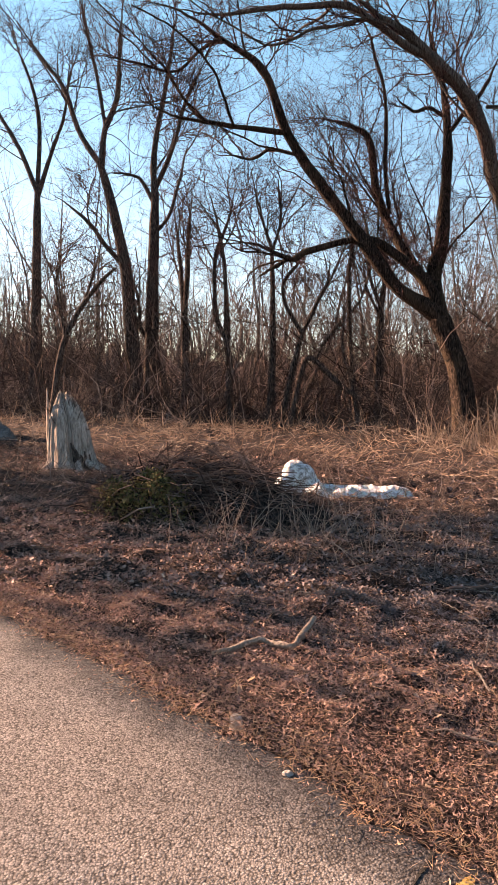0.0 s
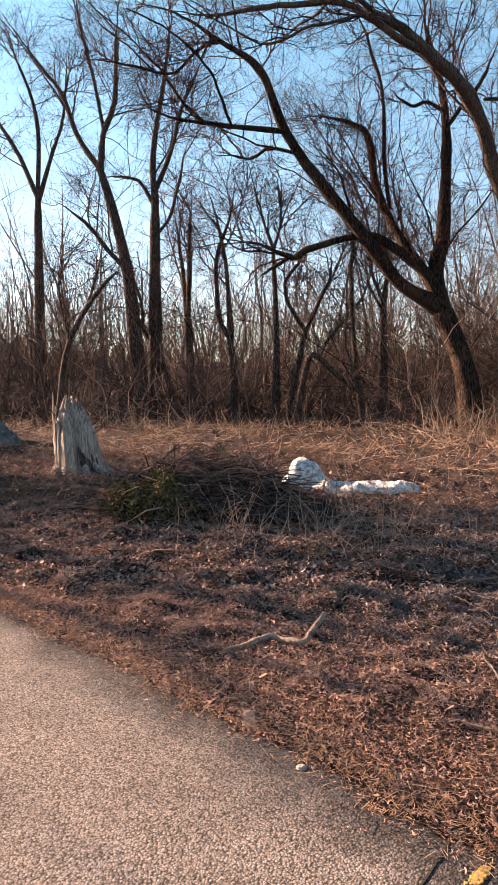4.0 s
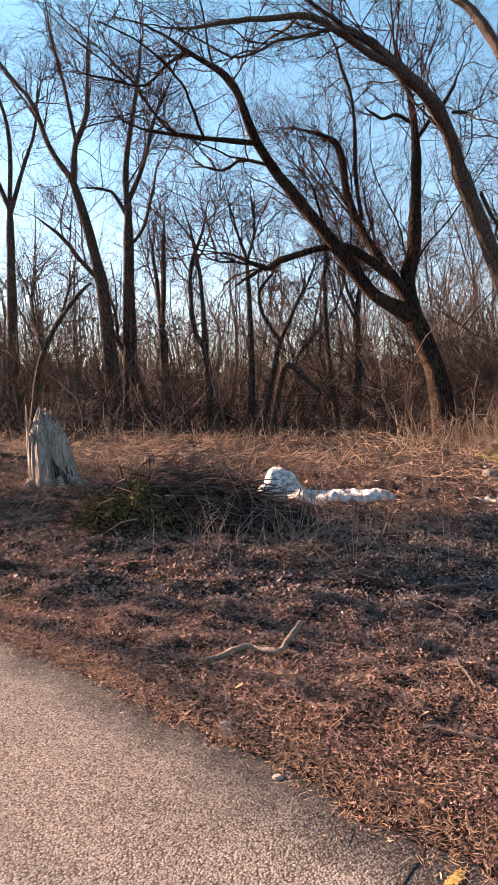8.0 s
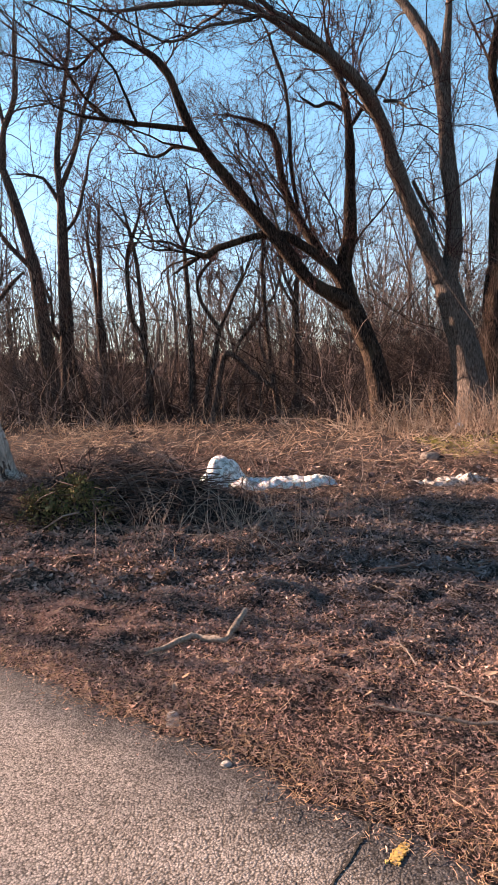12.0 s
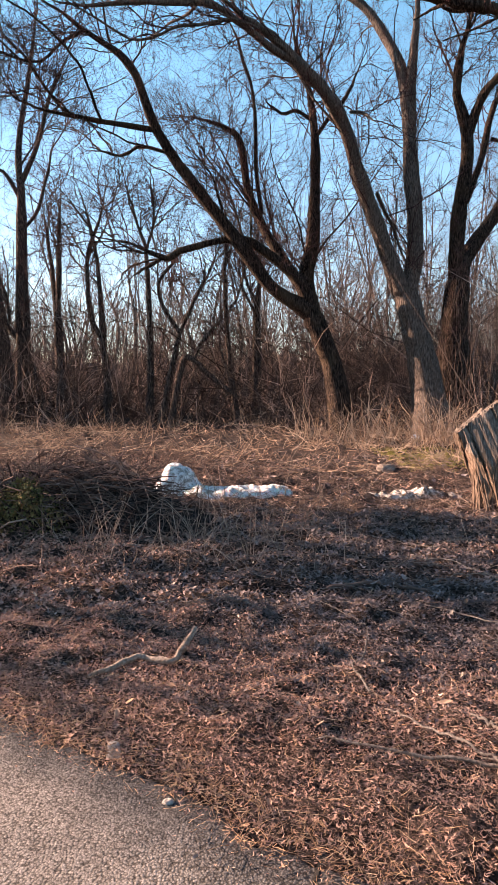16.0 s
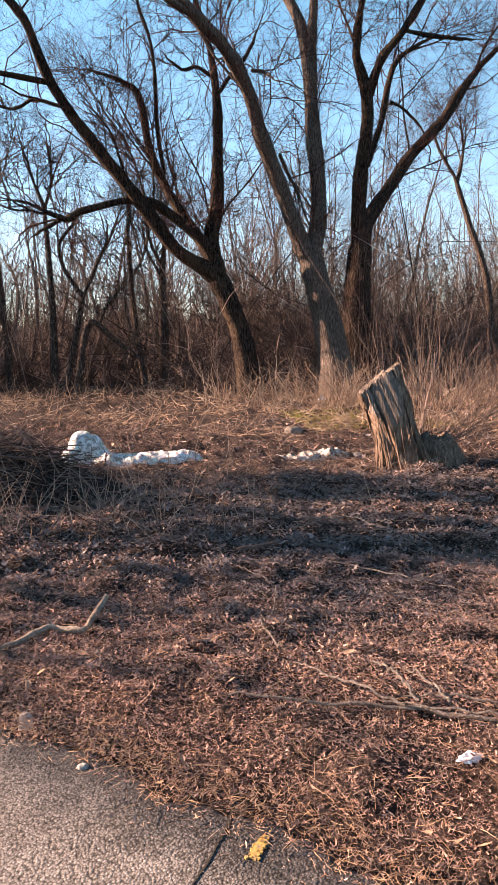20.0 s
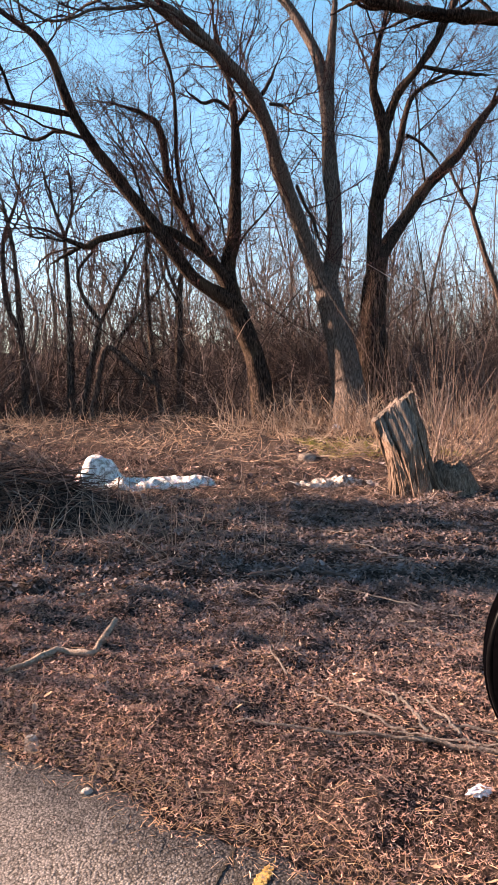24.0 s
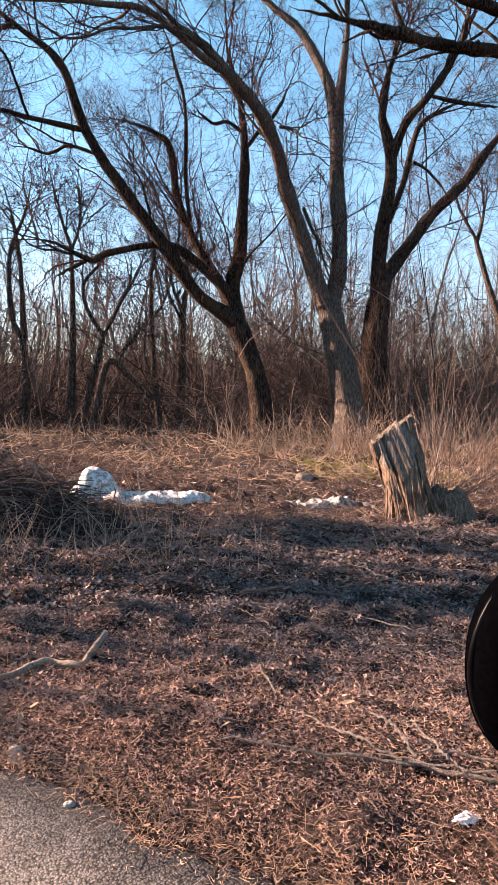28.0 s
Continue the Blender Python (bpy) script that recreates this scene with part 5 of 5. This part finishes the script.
split = split_stump((3.62, 8.4, gz(3.62, 8.4) - 0.05))
for i in range(34):
    a = random.uniform(-3.5, -0.9)
    c = smooth_line([((0.42 + 0.08 * random.random()) * math.cos(a) - 0.06, 0.37 * math.sin(a), 0.0, 0.014), (0.36 * math.cos(a) - 0.16, 0.31 * math.sin(a), 0.2, 0.014), (0.33 * math.cos(a) - 0.22, 0.28 * math.sin(a), 0.25 + 0.35 * random.random(), 0.004)], 8)
    part("splinter", mesh_of("splinter", *one(tubes(c[None, :, :3], c[None, :, 3], 5)), split_wood), split)

# sprouts that hide the foot of the spreading tree
sprouts = thing("trunk_sprouts", "fine upright sprouts round the foot of the big tree", "shrub")
shoots((6.75, 20.0, 0.45, 0.3), 46, (1.6, 4.6), (0.007, 0.013), 0.16, (0, 0), 5, sprouts, cane_mat)
shoots((6.9, 20.3, 0.3, 3.6), 16, (0.8, 2.0), (0.006, 0.010), 0.25, (0, -0.1), 3, sprouts, cane_mat)
canes = thing("stump_shoots", "long bare shoots springing up around the split stump", "shrub")
shoots((3.8, 8.78, 0.12, 0.25), 19, (1.8, 3.8), (0.004, 0.0075), 0.30, (0.08, 0.1), 3, canes, cane_mat)
shoots((3.8, 8.78, 0.14, 0.25), 14, (0.8, 2.0), (0.0035, 0.006), 0.45, (0.1, 0.0), 3, canes, stem_mat)
shoots((4.0, 8.55, 0.10, 0.3), 22, (0.9, 2.6), (0.004, 0.009), 0.7, (1.7, -0.15), 3, canes, cane_mat)
hedge = thing("bare_shrub", "dense leafless shrub of thin reddish canes", "shrub")
shoots((5.6, 11.5, 0.9, 0.05), 50, (0.7, 1.9), (0.004, 0.009), 0.30, (0, 0), 5, hedge, heap_mat)
shoots((7.6, 14.5, 1.2, 0.05), 90, (0.8, 2.2), (0.004, 0.009), 0.34, (0, 0), 6, hedge, heap_mat)


# ---- snow, stones, heaps ----
def mound(name, label, category, centre, lumps, material, step=0.035, rough=0.03, seed=1):
    """A heap as one closed height field: lumps of x, y, width, depth, height round the centre."""
    xs = np.arange(min(l[0] - 2.2 * l[2] for l in lumps), max(l[0] + 2.2 * l[2] for l in lumps), step)
    ys = np.arange(min(l[1] - 2.2 * l[3] for l in lumps), max(l[1] + 2.2 * l[3] for l in lumps), step)
    X, Y = np.meshgrid(xs, ys)
    wx = X + 0.08 * min(1, step / 0.02) * (lattice(X, Y, 0.15, seed + 50) - 0.5)
    wy = Y + 0.08 * min(1, step / 0.02) * (lattice(X, Y, 0.25, seed + 51) - 0.5)
    H = np.zeros_like(X)
    for lx, ly, w, d, h in lumps:
        q = ((wx - lx) / w) ** 2 + ((wy - ly) / d) ** 2
        H = np.maximum(H, h * np.clip(1 - q ** 1.6, 0, 1) ** 0.55)
    on = H > 0
    H = H * (0.88 + 0.24 * lattice(X, Y, 0.3, seed + 7)) + on * rough * 2 * (lattice(X, Y, 0.12, seed) - 0.5 + 0.8 * (lattice(X, Y, 0.05, seed + 1) - 0.5))
    G = ground_z(centre[0] + X, centre[1] + Y) - ground_z(centre[0], centre[1])
    Z = np.where(on, 0.25 * G + 0.75 * G[on].mean() + np.maximum(H, 0.004), G - 0.06)
    n = len(xs)
    i = (np.arange(len(ys) - 1)[:, None] * n + np.arange(n - 1)[None]).ravel()
    quads = np.stack([i, i + 1, i + n + 1, i + n], 1)
    quads = quads[on.ravel()[quads].any(axis=1)]
    used = np.unique(quads)
    back = np.zeros(X.size, int)
    back[used] = np.arange(len(used))
    V = np.column_stack([X.ravel(), Y.ravel(), Z.ravel()])[used]
    ob = new(name, mesh_of(name, V, [back[quads]], material))
    ob.location = (centre[0], centre[1], gz(*centre))
    return tagged(ob, label, category)


mound("snow_mound", "melting heap of grainy white snow with dirt", "snow", (0.0, 9.55), [(-0.68, 0.05, 0.20, 0.24, 0.42), (-0.56, 0.02, 0.24, 0.26, 0.38), (-0.44, -0.02, 0.2, 0.22, 0.23), (-0.78, -0.04, 0.20, 0.24, 0.22), (-0.24, -0.12, 0.42, 0.28, 0.155), (0.14, -0.16, 0.62, 0.27, 0.145), (0.10, -0.22, 0.20, 0.2, 0.155), (0.12, -0.12, 0.86, 0.25, 0.125), (0.48, -0.08, 0.46, 0.22, 0.125)], snow_mat, 0.016, 0.016)
mound("dirty_snow", "low remnant of dirty melting snow and debris", "snow", (2.5, 9.3), [(0.08, 0.02, 0.62, 0.12, 0.055), (-0.50, 0, 0.16, 0.10, 0.04), (-0.26, -0.05, 0.20, 0.10, 0.05), (0.0, 0.04, 0.28, 0.16, 0.07), (0.24, 0.06, 0.18, 0.16, 0.13), (0.38, 0.02, 0.16, 0.12, 0.09), (0.60, 0.0, 0.18, 0.09, 0.04)], dirty_snow_mat, 0.014, 0.03, seed=5)
mound("field_stone", "small grey-brown stone in the grass", "stone", (2.77, 11.9), [(0, 0, 0.17, 0.12, 0.10)], stone_mat, 0.02, 0.015, 8)
mound("gravel_mound", "heap of dark grey gravel beside the wood", "gravel heap", (-10.9, 16.4), [(0, 0, 2.2, 1.5, 1.2), (0.9, -0.2, 1.6, 1.1, 0.82), (1.5, -0.3, 1.2, 0.9, 0.52), (2.0, -0.4, 0.9, 0.7, 0.28)], gravel_mat, 0.05, 0.11, 9)
for x, y, s in ((-0.45, 2.75, 0.021), (-0.18, 2.33, 0.018)):
    pebble = mound("pebble", "small pale pebble at the road's edge", "pebble", (x, y), [(0, 0, s * 1.3, s, s)], pebble_mat, s / 4, s * 0.15, 11)
    pebble["group"], pebble.location.z = "pebbles by the road", max(gz(x, y) + 0.05, 0.0)

# brush heap: a low mound of leaf mould under crossed sticks and cut evergreen boughs
heap = thing("brush_heap", "heap of grey sticks, weeds and cut boughs", "brush heap", (-1.5, 7.5, gz(-1.5, 7.5)))
body = mound("mould", "", "", (-1.5, 7.5), [(-0.7, 0.0, 0.85, 0.6, 0.40), (0.2, 0.05, 0.9, 0.6, 0.36), (0.9, 0.0, 0.5, 0.5, 0.14)], ground_mat, 0.06, 0.06, 15)
body.location, body.parent = (0, 0, 0), heap
for key in ("label", "category"):
    if key in body:
        del body[key]


def pile(n, length, radius, centre, w, d, h, flatness, q=6):
    x = np.clip(rng.normal(0, 0.5, n), -1.1, 1.1)
    y = np.clip(rng.normal(0, 0.5, n), -1.1, 1.1)
    z = h * np.sqrt(np.clip(1.1 - x * x - y * y, 0.02, 1)) * rng.uniform(0.35, 1.05, n)
    dd = np.stack([rng.normal(0.0, 1, n), rng.normal(0, 0.7, n), rng.normal(0.0, flatness, n)], 1)
    D = dd[:, None] + np.cumsum(rng.normal(size=(n, q, 3)), axis=1) * 0.14
    D[..., 2] -= np.linspace(0, 0.35, q)[None]
    D /= np.linalg.norm(D, axis=2, keepdims=True)
    S = D * (rng.uniform(*length, n) / (q - 1))[:, None, None]
    P = np.stack([centre[0] + x * w, centre[1] + y * d, z], 1)[:, None] + np.cumsum(S, axis=1) - S.sum(1, keepdims=True) * 0.5
    P[..., 2] = np.maximum(P[..., 2], 0.01)
    R = rng.uniform(*radius, n)[:, None] * np.linspace(1, 0.4, q)[None]
    return tubes(P, R, 4)


part("stick_tangle", mesh_of("stick_tangle", *one(joined([pile(800, (0.4, 1.2), (0.003, 0.009), (0.0, 0), 0.95, 0.6, 0.54, 0.25), pile(300, (0.3, 0.9), (0.004, 0.012), (-0.6, -0.1), 0.8, 0.6, 0.45, 0.3)])), heap_mat), heap, kind="stuff")


each_tube("stick", pile(190, (0.3, 1.0), (0.003, 0.007), (0.1, -0.05), 1.0, 0.65, 0.56, 0.4), 190, grey_stem, heap)


# cut evergreen sprays: short leafy clumps on bent stems
n = 5200
th, ph = rng.uniform(0, 6.283, n), np.abs(rng.normal(0.9, 0.45, n))
rr = 0.75 + 0.35 * lattice(th * 2, ph * 2, 0.5, 81) + 0.08 * rng.normal(size=n)
ex = -0.62 + 0.58 * rr * np.sin(ph) * np.cos(th)
ey = -0.36 + 0.42 * rr * np.sin(ph) * np.sin(th)
ez = np.maximum(0.06 + 0.44 * rr * np.cos(ph) * (0.75 + 0.5 * lattice(ex, ey, 0.16, 82)), 0.03)
part("evergreen_bough", mesh_of("evergreen_bough", *one(scraps(ex, ey, ez, (0.02, 0.055))), green_mat, False), heap, "dull olive cut evergreen sprays", kind="stuff")
pile_stems = pile(60, (0.3, 0.7), (0.004, 0.008), (-0.62, -0.36), 0.5, 0.35, 0.4, 0.4)
each_tube("bough_stem", pile_stems, 60, heap_mat, heap)

weeds = thing("weed_stalks", "thin pale dead weed stalks standing in the litter", "dead weeds", kind="stuff")
part("stalks", mesh_of("stalks", *one(joined([straws(140, (-1.4, 0.6, 5.5, 6.9), (0.2, 0.75), (0.0032, 0.0055), 0.5, q=6), straws(60, (0.6, 2.2, 5.4, 7.6), (0.15, 0.6), (0.002, 0.004), 0.25, q=6),
                                              straws(60, (-5.5, -2.5, 7, 11), (0.3, 0.9), (0.003, 0.006), 0.4, q=6), straws(60, (-3, 5, 9, 14), (0.3, 0.9), (0.003, 0.006), 0.35, q=6)])), weed_mat), weeds, kind="stuff")


# ---- fallen sticks ----
def stick(name, label, rows, material=grey_wood, forks=()):
    ob = thing(name, label, "stick", (rows[0][0], rows[0][1], gz(rows[0][0], rows[0][1])), "fallen sticks")
    o = np.array(ob.location)
    for nm, line in [("stem", rows)] + [("fork", f) for f in forks]:
        level = sum(gz(x, y) for x, y, z, r in line) / len(line)
        c = smooth_line([(x, y, 0.4 * gz(x, y) + 0.6 * level + z + 0.03, r) for x, y, z, r in line], 20)
        c[:, :3] -= o
        c[:, 3] *= 1 + 0.08 * rng.normal(size=20)
        c[:, :2] += np.cumsum(rng.normal(size=(20, 2)), axis=0) * 0.004
        c[:, 2] += 0.006 * rng.normal(size=20)
        part(nm, mesh_of(nm, *one(tubes(c[None, :, :3], c[None, :, 3], 8)), material), ob)
    return ob


stick("fallen_stick", "crooked bare fallen stick with a pale broken end", [(-0.69, 3.41, 0.0, 0.010), (-0.57, 3.58, 0.02, 0.016), (-0.45, 3.68, 0.03, 0.019), (-0.33, 3.64, 0.02, 0.018), (-0.24, 3.64, 0.02, 0.019), (-0.19, 3.88, 0.03, 0.020), (-0.15, 4.11, 0.04, 0.017)], stick_wood)
stick("fallen_twig", "thin dark forked twig lying on leaves", [(0.91, 4.09, 0.02, 0.0037), (0.80, 3.60, 0.03, 0.0050), (0.72, 3.38, 0.03, 0.0056), (0.745, 3.17, 0.02, 0.0068)], grey_wood, [[(0.91, 4.09, 0.02, 0.0037), (0.80, 4.35, 0.03, 0.0031), (0.62, 4.6, 0.04, 0.0025)]])
stick("fallen_branch", "long bleached grey branch lying along the litter", [(0.42, 2.66, 0.027, 0.0037), (0.62, 2.60, 0.032, 0.0060), (0.90, 2.53, 0.032, 0.0074), (1.16, 2.42, 0.032, 0.0094), (1.45, 2.28, 0.032, 0.0102), (1.9, 2.1, 0.032, 0.0114)], grey_wood,
      [[(1.14, 2.43, 0.042, 0.0074), (1.02, 2.62, 0.047, 0.0067), (0.88, 2.86, 0.042, 0.0045), (0.8, 3.0, 0.042, 0.0030)], [(1.20, 2.42, 0.042, 0.0074), (1.18, 2.6, 0.072, 0.0074), (1.13, 2.78, 0.062, 0.0052)], [(1.30, 2.36, 0.042, 0.0072), (1.27, 2.52, 0.052, 0.0062), (1.22, 2.70, 0.042, 0.0048)], [(1.15, 2.50, 0.032, 0.0036), (1.35, 2.40, 0.047, 0.0054), (1.8, 2.22, 0.042, 0.0060)], [(1.05, 2.46, 0.032, 0.0036), (1.3, 2.30, 0.042, 0.0050), (1.7, 2.08, 0.042, 0.0060)]])
stick("fallen_log", "short dark rotting stick half sunk in litter", [(0.80, 5.05, 0.01, 0.012), (1.2, 4.97, 0.015, 0.017), (1.62, 4.85, 0.01, 0.012)], heap_mat)
stick("fallen_twig", "long thin grey twig lying across the litter", [(0.85, 4.65, 0.02, 0.0031), (1.3, 4.45, 0.03, 0.0043), (1.75, 4.15, 0.04, 0.0050), (2.1, 3.7, 0.02, 0.0031)])
stick("fallen_twig", "thin pale twig on dark litter", [(1.55, 5.6, 0.03, 0.0037), (1.85, 5.45, 0.08, 0.0043), (2.05, 5.0, 0.05, 0.0037), (2.1, 4.5, 0.02, 0.0025)])
stick("fallen_twig", "short pale twig on leaf litter", [(1.55, 3.95, 0.02, 0.0031), (1.75, 3.7, 0.03, 0.0050), (1.9, 3.5, 0.02, 0.0037)])
stick("fallen_twig", "short brown twig leaning on leaf litter", [(0.05, 5.0, 0.02, 0.0037), (-0.08, 4.6, 0.05, 0.0043), (-0.25, 4.35, 0.02, 0.0031)])


for i in range(30):
    x, y, a = random.uniform(-1.4, 2.6), random.uniform(3.2, 7.4), random.uniform(-0.7, 0.7) + math.pi * random.randint(0, 1)
    if abs(x) > 0.42 * y:
        continue
    ln, rad = random.uniform(0.25, 0.8), random.uniform(0.0028, 0.0055)
    rows_ = [(x + ln * u * math.cos(a + 0.35 * u * random.uniform(-1, 1)), y + ln * u * math.sin(a + 0.35 * u * random.uniform(-1, 1)), 0.02 + 0.03 * random.random(), rad * (1 - 0.5 * u)) for u in (0, 0.35, 0.7, 1.0)]
    fork_ = [[rows_[1], (rows_[1][0] + 0.12 * math.cos(a + 0.8), rows_[1][1] + 0.12 * math.sin(a + 0.8), 0.05, rad * 0.6), (rows_[1][0] + 0.25 * math.cos(a + 0.7), rows_[1][1] + 0.25 * math.sin(a + 0.7), 0.06, rad * 0.4)]] if i % 3 == 0 else []
    stick("fallen_twig", "thin grey-brown twig lying on the leaf litter", rows_, grey_wood, fork_)


def crumple(name, label, at, size, material):
    bm = bmesh.new()
    bmesh.ops.create_icosphere(bm, subdivisions=3, radius=1)
    for v in bm.verts:
        f = 1 + 0.55 * noise.noise(v.co * 2.3 + Vector(at)) + 0.3 * noise.noise(v.co * 6)
        v.co = Vector((v.co.x * size[0] * f, v.co.y * size[1] * f, max(v.co.z, -0.3) * size[2] * f))
    me = bpy.data.meshes.new(name)
    bm.to_mesh(me)
    bm.free()
    me.materials.append(material)
    ob = new(name, me)
    ob.location = at
    return tagged(ob, label, "litter")


crumple("crumpled_wrapper", "crumpled white and blue wrapper on the litter", (1.25, 2.07, gz(1.25, 2.07) + 0.012), (0.045, 0.026, 0.02), paper_mat)
crumple("plastic_scrap", "scrap of white plastic lying in the grass", (4.98, 18.2, gz(4.98, 18.2) + 0.06), (0.10, 0.07, 0.10), paper_mat)

# yellow paint on the road's edge: what is left of a worn stroke
paint = thing("paint_mark", "worn yellow paint mark on the road's edge", "road marking", kind="structure")
for i in range(130):
    k = 9
    a = np.arange(k) * 2 * np.pi / k
    rr = random.uniform(0.0025, 0.0075) * (0.7 + 0.6 * rng.random(k))
    u, w = random.gauss(0, 0.024), random.gauss(0, 0.011)
    cx, cy = 0.402 + u * 0.62 + w * 0.78, 1.775 + u * 1.15 - w * 0.3
    top = np.column_stack([cx + rr * np.cos(a), cy + rr * np.sin(a), np.full(k, 0.0035 + 0.00003 * i)])
    bot = top - np.array([0, 0, 0.006 + 0.00003 * i])
    F = np.array([[b, (b + 1) % k, k + (b + 1) % k, k + b] for b in range(k)])
    T = np.array([[k, k + b, k + b + 1] for b in range(1, k - 1)])
    part("paint_flake", mesh_of("paint_flake", np.concatenate([bot, top]), [F, T], paint_mat, False), paint)

# a crack that runs in from the crumbling edge
crack_mat, n_, l_, b_ = mat("crack_grit", 0.95, 0.05)
l_.new(ramp(n_, l_, noisy(n_, l_, coords(n_, l_), 160, 4), [(0.35, (0.012, 0.011, 0.010)), (0.7, (0.06, 0.052, 0.046))]), b_.inputs["Base Color"])
crack_line = smooth_line([(0.37, 2.03), (0.344, 1.98), (0.314, 1.908), (0.272, 1.832), (0.233, 1.749), (0.197, 1.672), (0.15, 1.56)], 46)
crack_line[:, :2] += np.cumsum(rng.normal(size=(46, 2)), axis=0) * 0.0016
wide = 0.0065 * (0.5 + 0.9 * rng.random(46)) * np.linspace(1.2, 0.5, 46)
ahead = np.gradient(crack_line, axis=0)
ahead /= np.linalg.norm(ahead, axis=1, keepdims=True)
across_ = np.column_stack([-ahead[:, 1], ahead[:, 0]]) * wide[:, None]
lip = np.column_stack([crack_line + across_ * (0.8 + 0.5 * rng.random((46, 1))), np.full(46, 0.003)])
lip2 = np.column_stack([crack_line - across_ * (0.8 + 0.5 * rng.random((46, 1))), np.full(46, 0.003)])
V = np.concatenate([lip, lip2, lip - [0, 0, 0.01], lip2 - [0, 0, 0.01]])
j = np.arange(45)
F = np.concatenate([np.stack([j, j + 1, j + 47, j + 46], 1), np.stack([j, j + 92, j + 93, j + 1], 1), np.stack([j + 46, j + 47, j + 139, j + 138], 1)])
part("crack", mesh_of("crack", V, [F], crack_mat, False), road, "dark gritty crack in the road")

# ---- the parked car, of which only the door mirror shows ----
def rounded(name, at, size, material, parent, power=3.0, label=""):
    """A softly boxed shell."""
    bm = bmesh.new()
    bmesh.ops.create_uvsphere(bm, u_segments=40, v_segments=24, radius=1)
    for v in bm.verts:
        s = (abs(v.co.x) ** power + abs(v.co.y) ** power + abs(v.co.z) ** power) ** (-1 / power)
        v.co = Vector((v.co.x * s * size[0] + at[0], v.co.y * s * size[1] + at[1], v.co.z * s * size[2] + at[2]))
    for f in bm.faces:
        f.smooth = True
    me = bpy.data.meshes.new(name)
    bm.to_mesh(me)
    bm.free()
    me.materials.append(material)
    return part(name, me, parent, label)


car_paint, n_, l_, b_ = mat("car_paint", 0.3, 0.5)
l_.new(ramp(n_, l_, noisy(n_, l_, coords(n_, l_), 400, 2), [(0.3, (0.03, 0.03, 0.034)), (0.7, (0.045, 0.045, 0.05))]), b_.inputs["Base Color"])
glass_mat, n_, l_, b_ = mat("mirror_glass", 0.03, 0.5)
b_.inputs["Metallic"].default_value = 1.0
b_.inputs["Base Color"].default_value = (0.8, 0.82, 0.84, 1)
# base colour near zero too, with the mirror's shade in it
rim_plastic, n_, l_, b_ = mat("satin_plastic", 0.35, 0.05)
l_.new(ramp(n_, l_, noisy(n_, l_, coords(n_, l_), 300, 3), [(0.3, (0.0008, 0.0008, 0.001)), (0.7, (0.0015, 0.0015, 0.002))]), b_.inputs["Base Color"])
car = thing("parked_car", "dark parked car with a black door mirror", "car")
rounded("door", (0.3, 0.06, 0.66), (0.62, 0.05, 0.36), car_paint, car, 6)
rounded("fender", (1.45, 0.06, 0.68), (0.52, 0.05, 0.30), car_paint, car, 5)
rounded("mirror_housing", (0.335, 0.095, 1.377), (0.068, 0.030, 0.068), mirror_shell, car, 2.2)
a = np.linspace(0, 2 * np.pi, 49)
ring = np.column_stack([0.335 + 0.0675 * np.cos(a), np.full(49, 0.092), 1.377 + 0.0675 * np.sin(a)])
part("mirror_rim", mesh_of("mirror_rim", *one(tubes(ring[None], np.full((1, 49), 0.0022), 10)), rim_plastic), car)
c = smooth_line([(0.36, 0.10, 1.33, 0.014), (0.42, 0.09, 1.2, 0.014), (0.45, 0.07, 1.0, 0.018)], 8)
part("mirror_arm", mesh_of("mirror_arm", *one(tubes(c[None, :, :3], c[None, :, 3], 10)), mirror_shell), car)
a = np.linspace(0, 2 * np.pi, 33)
wheel = np.column_stack([1.45 + 0.26 * np.cos(a), np.full(33, 0.02), 0.315 + 0.26 * np.sin(a)])
part("tyre", mesh_of("tyre", *one(tubes(wheel[None], np.full((1, 33), 0.075), 10)), mirror_shell), car)
part("rim", mesh_of("rim", *one(tubes(np.array([[[1.45, -0.04, 0.315], [1.45, 0.0, 0.315], [1.45, 0.05, 0.315]]]), np.array([[0.19, 0.2, 0.12]]), 20)), glass_mat), car)
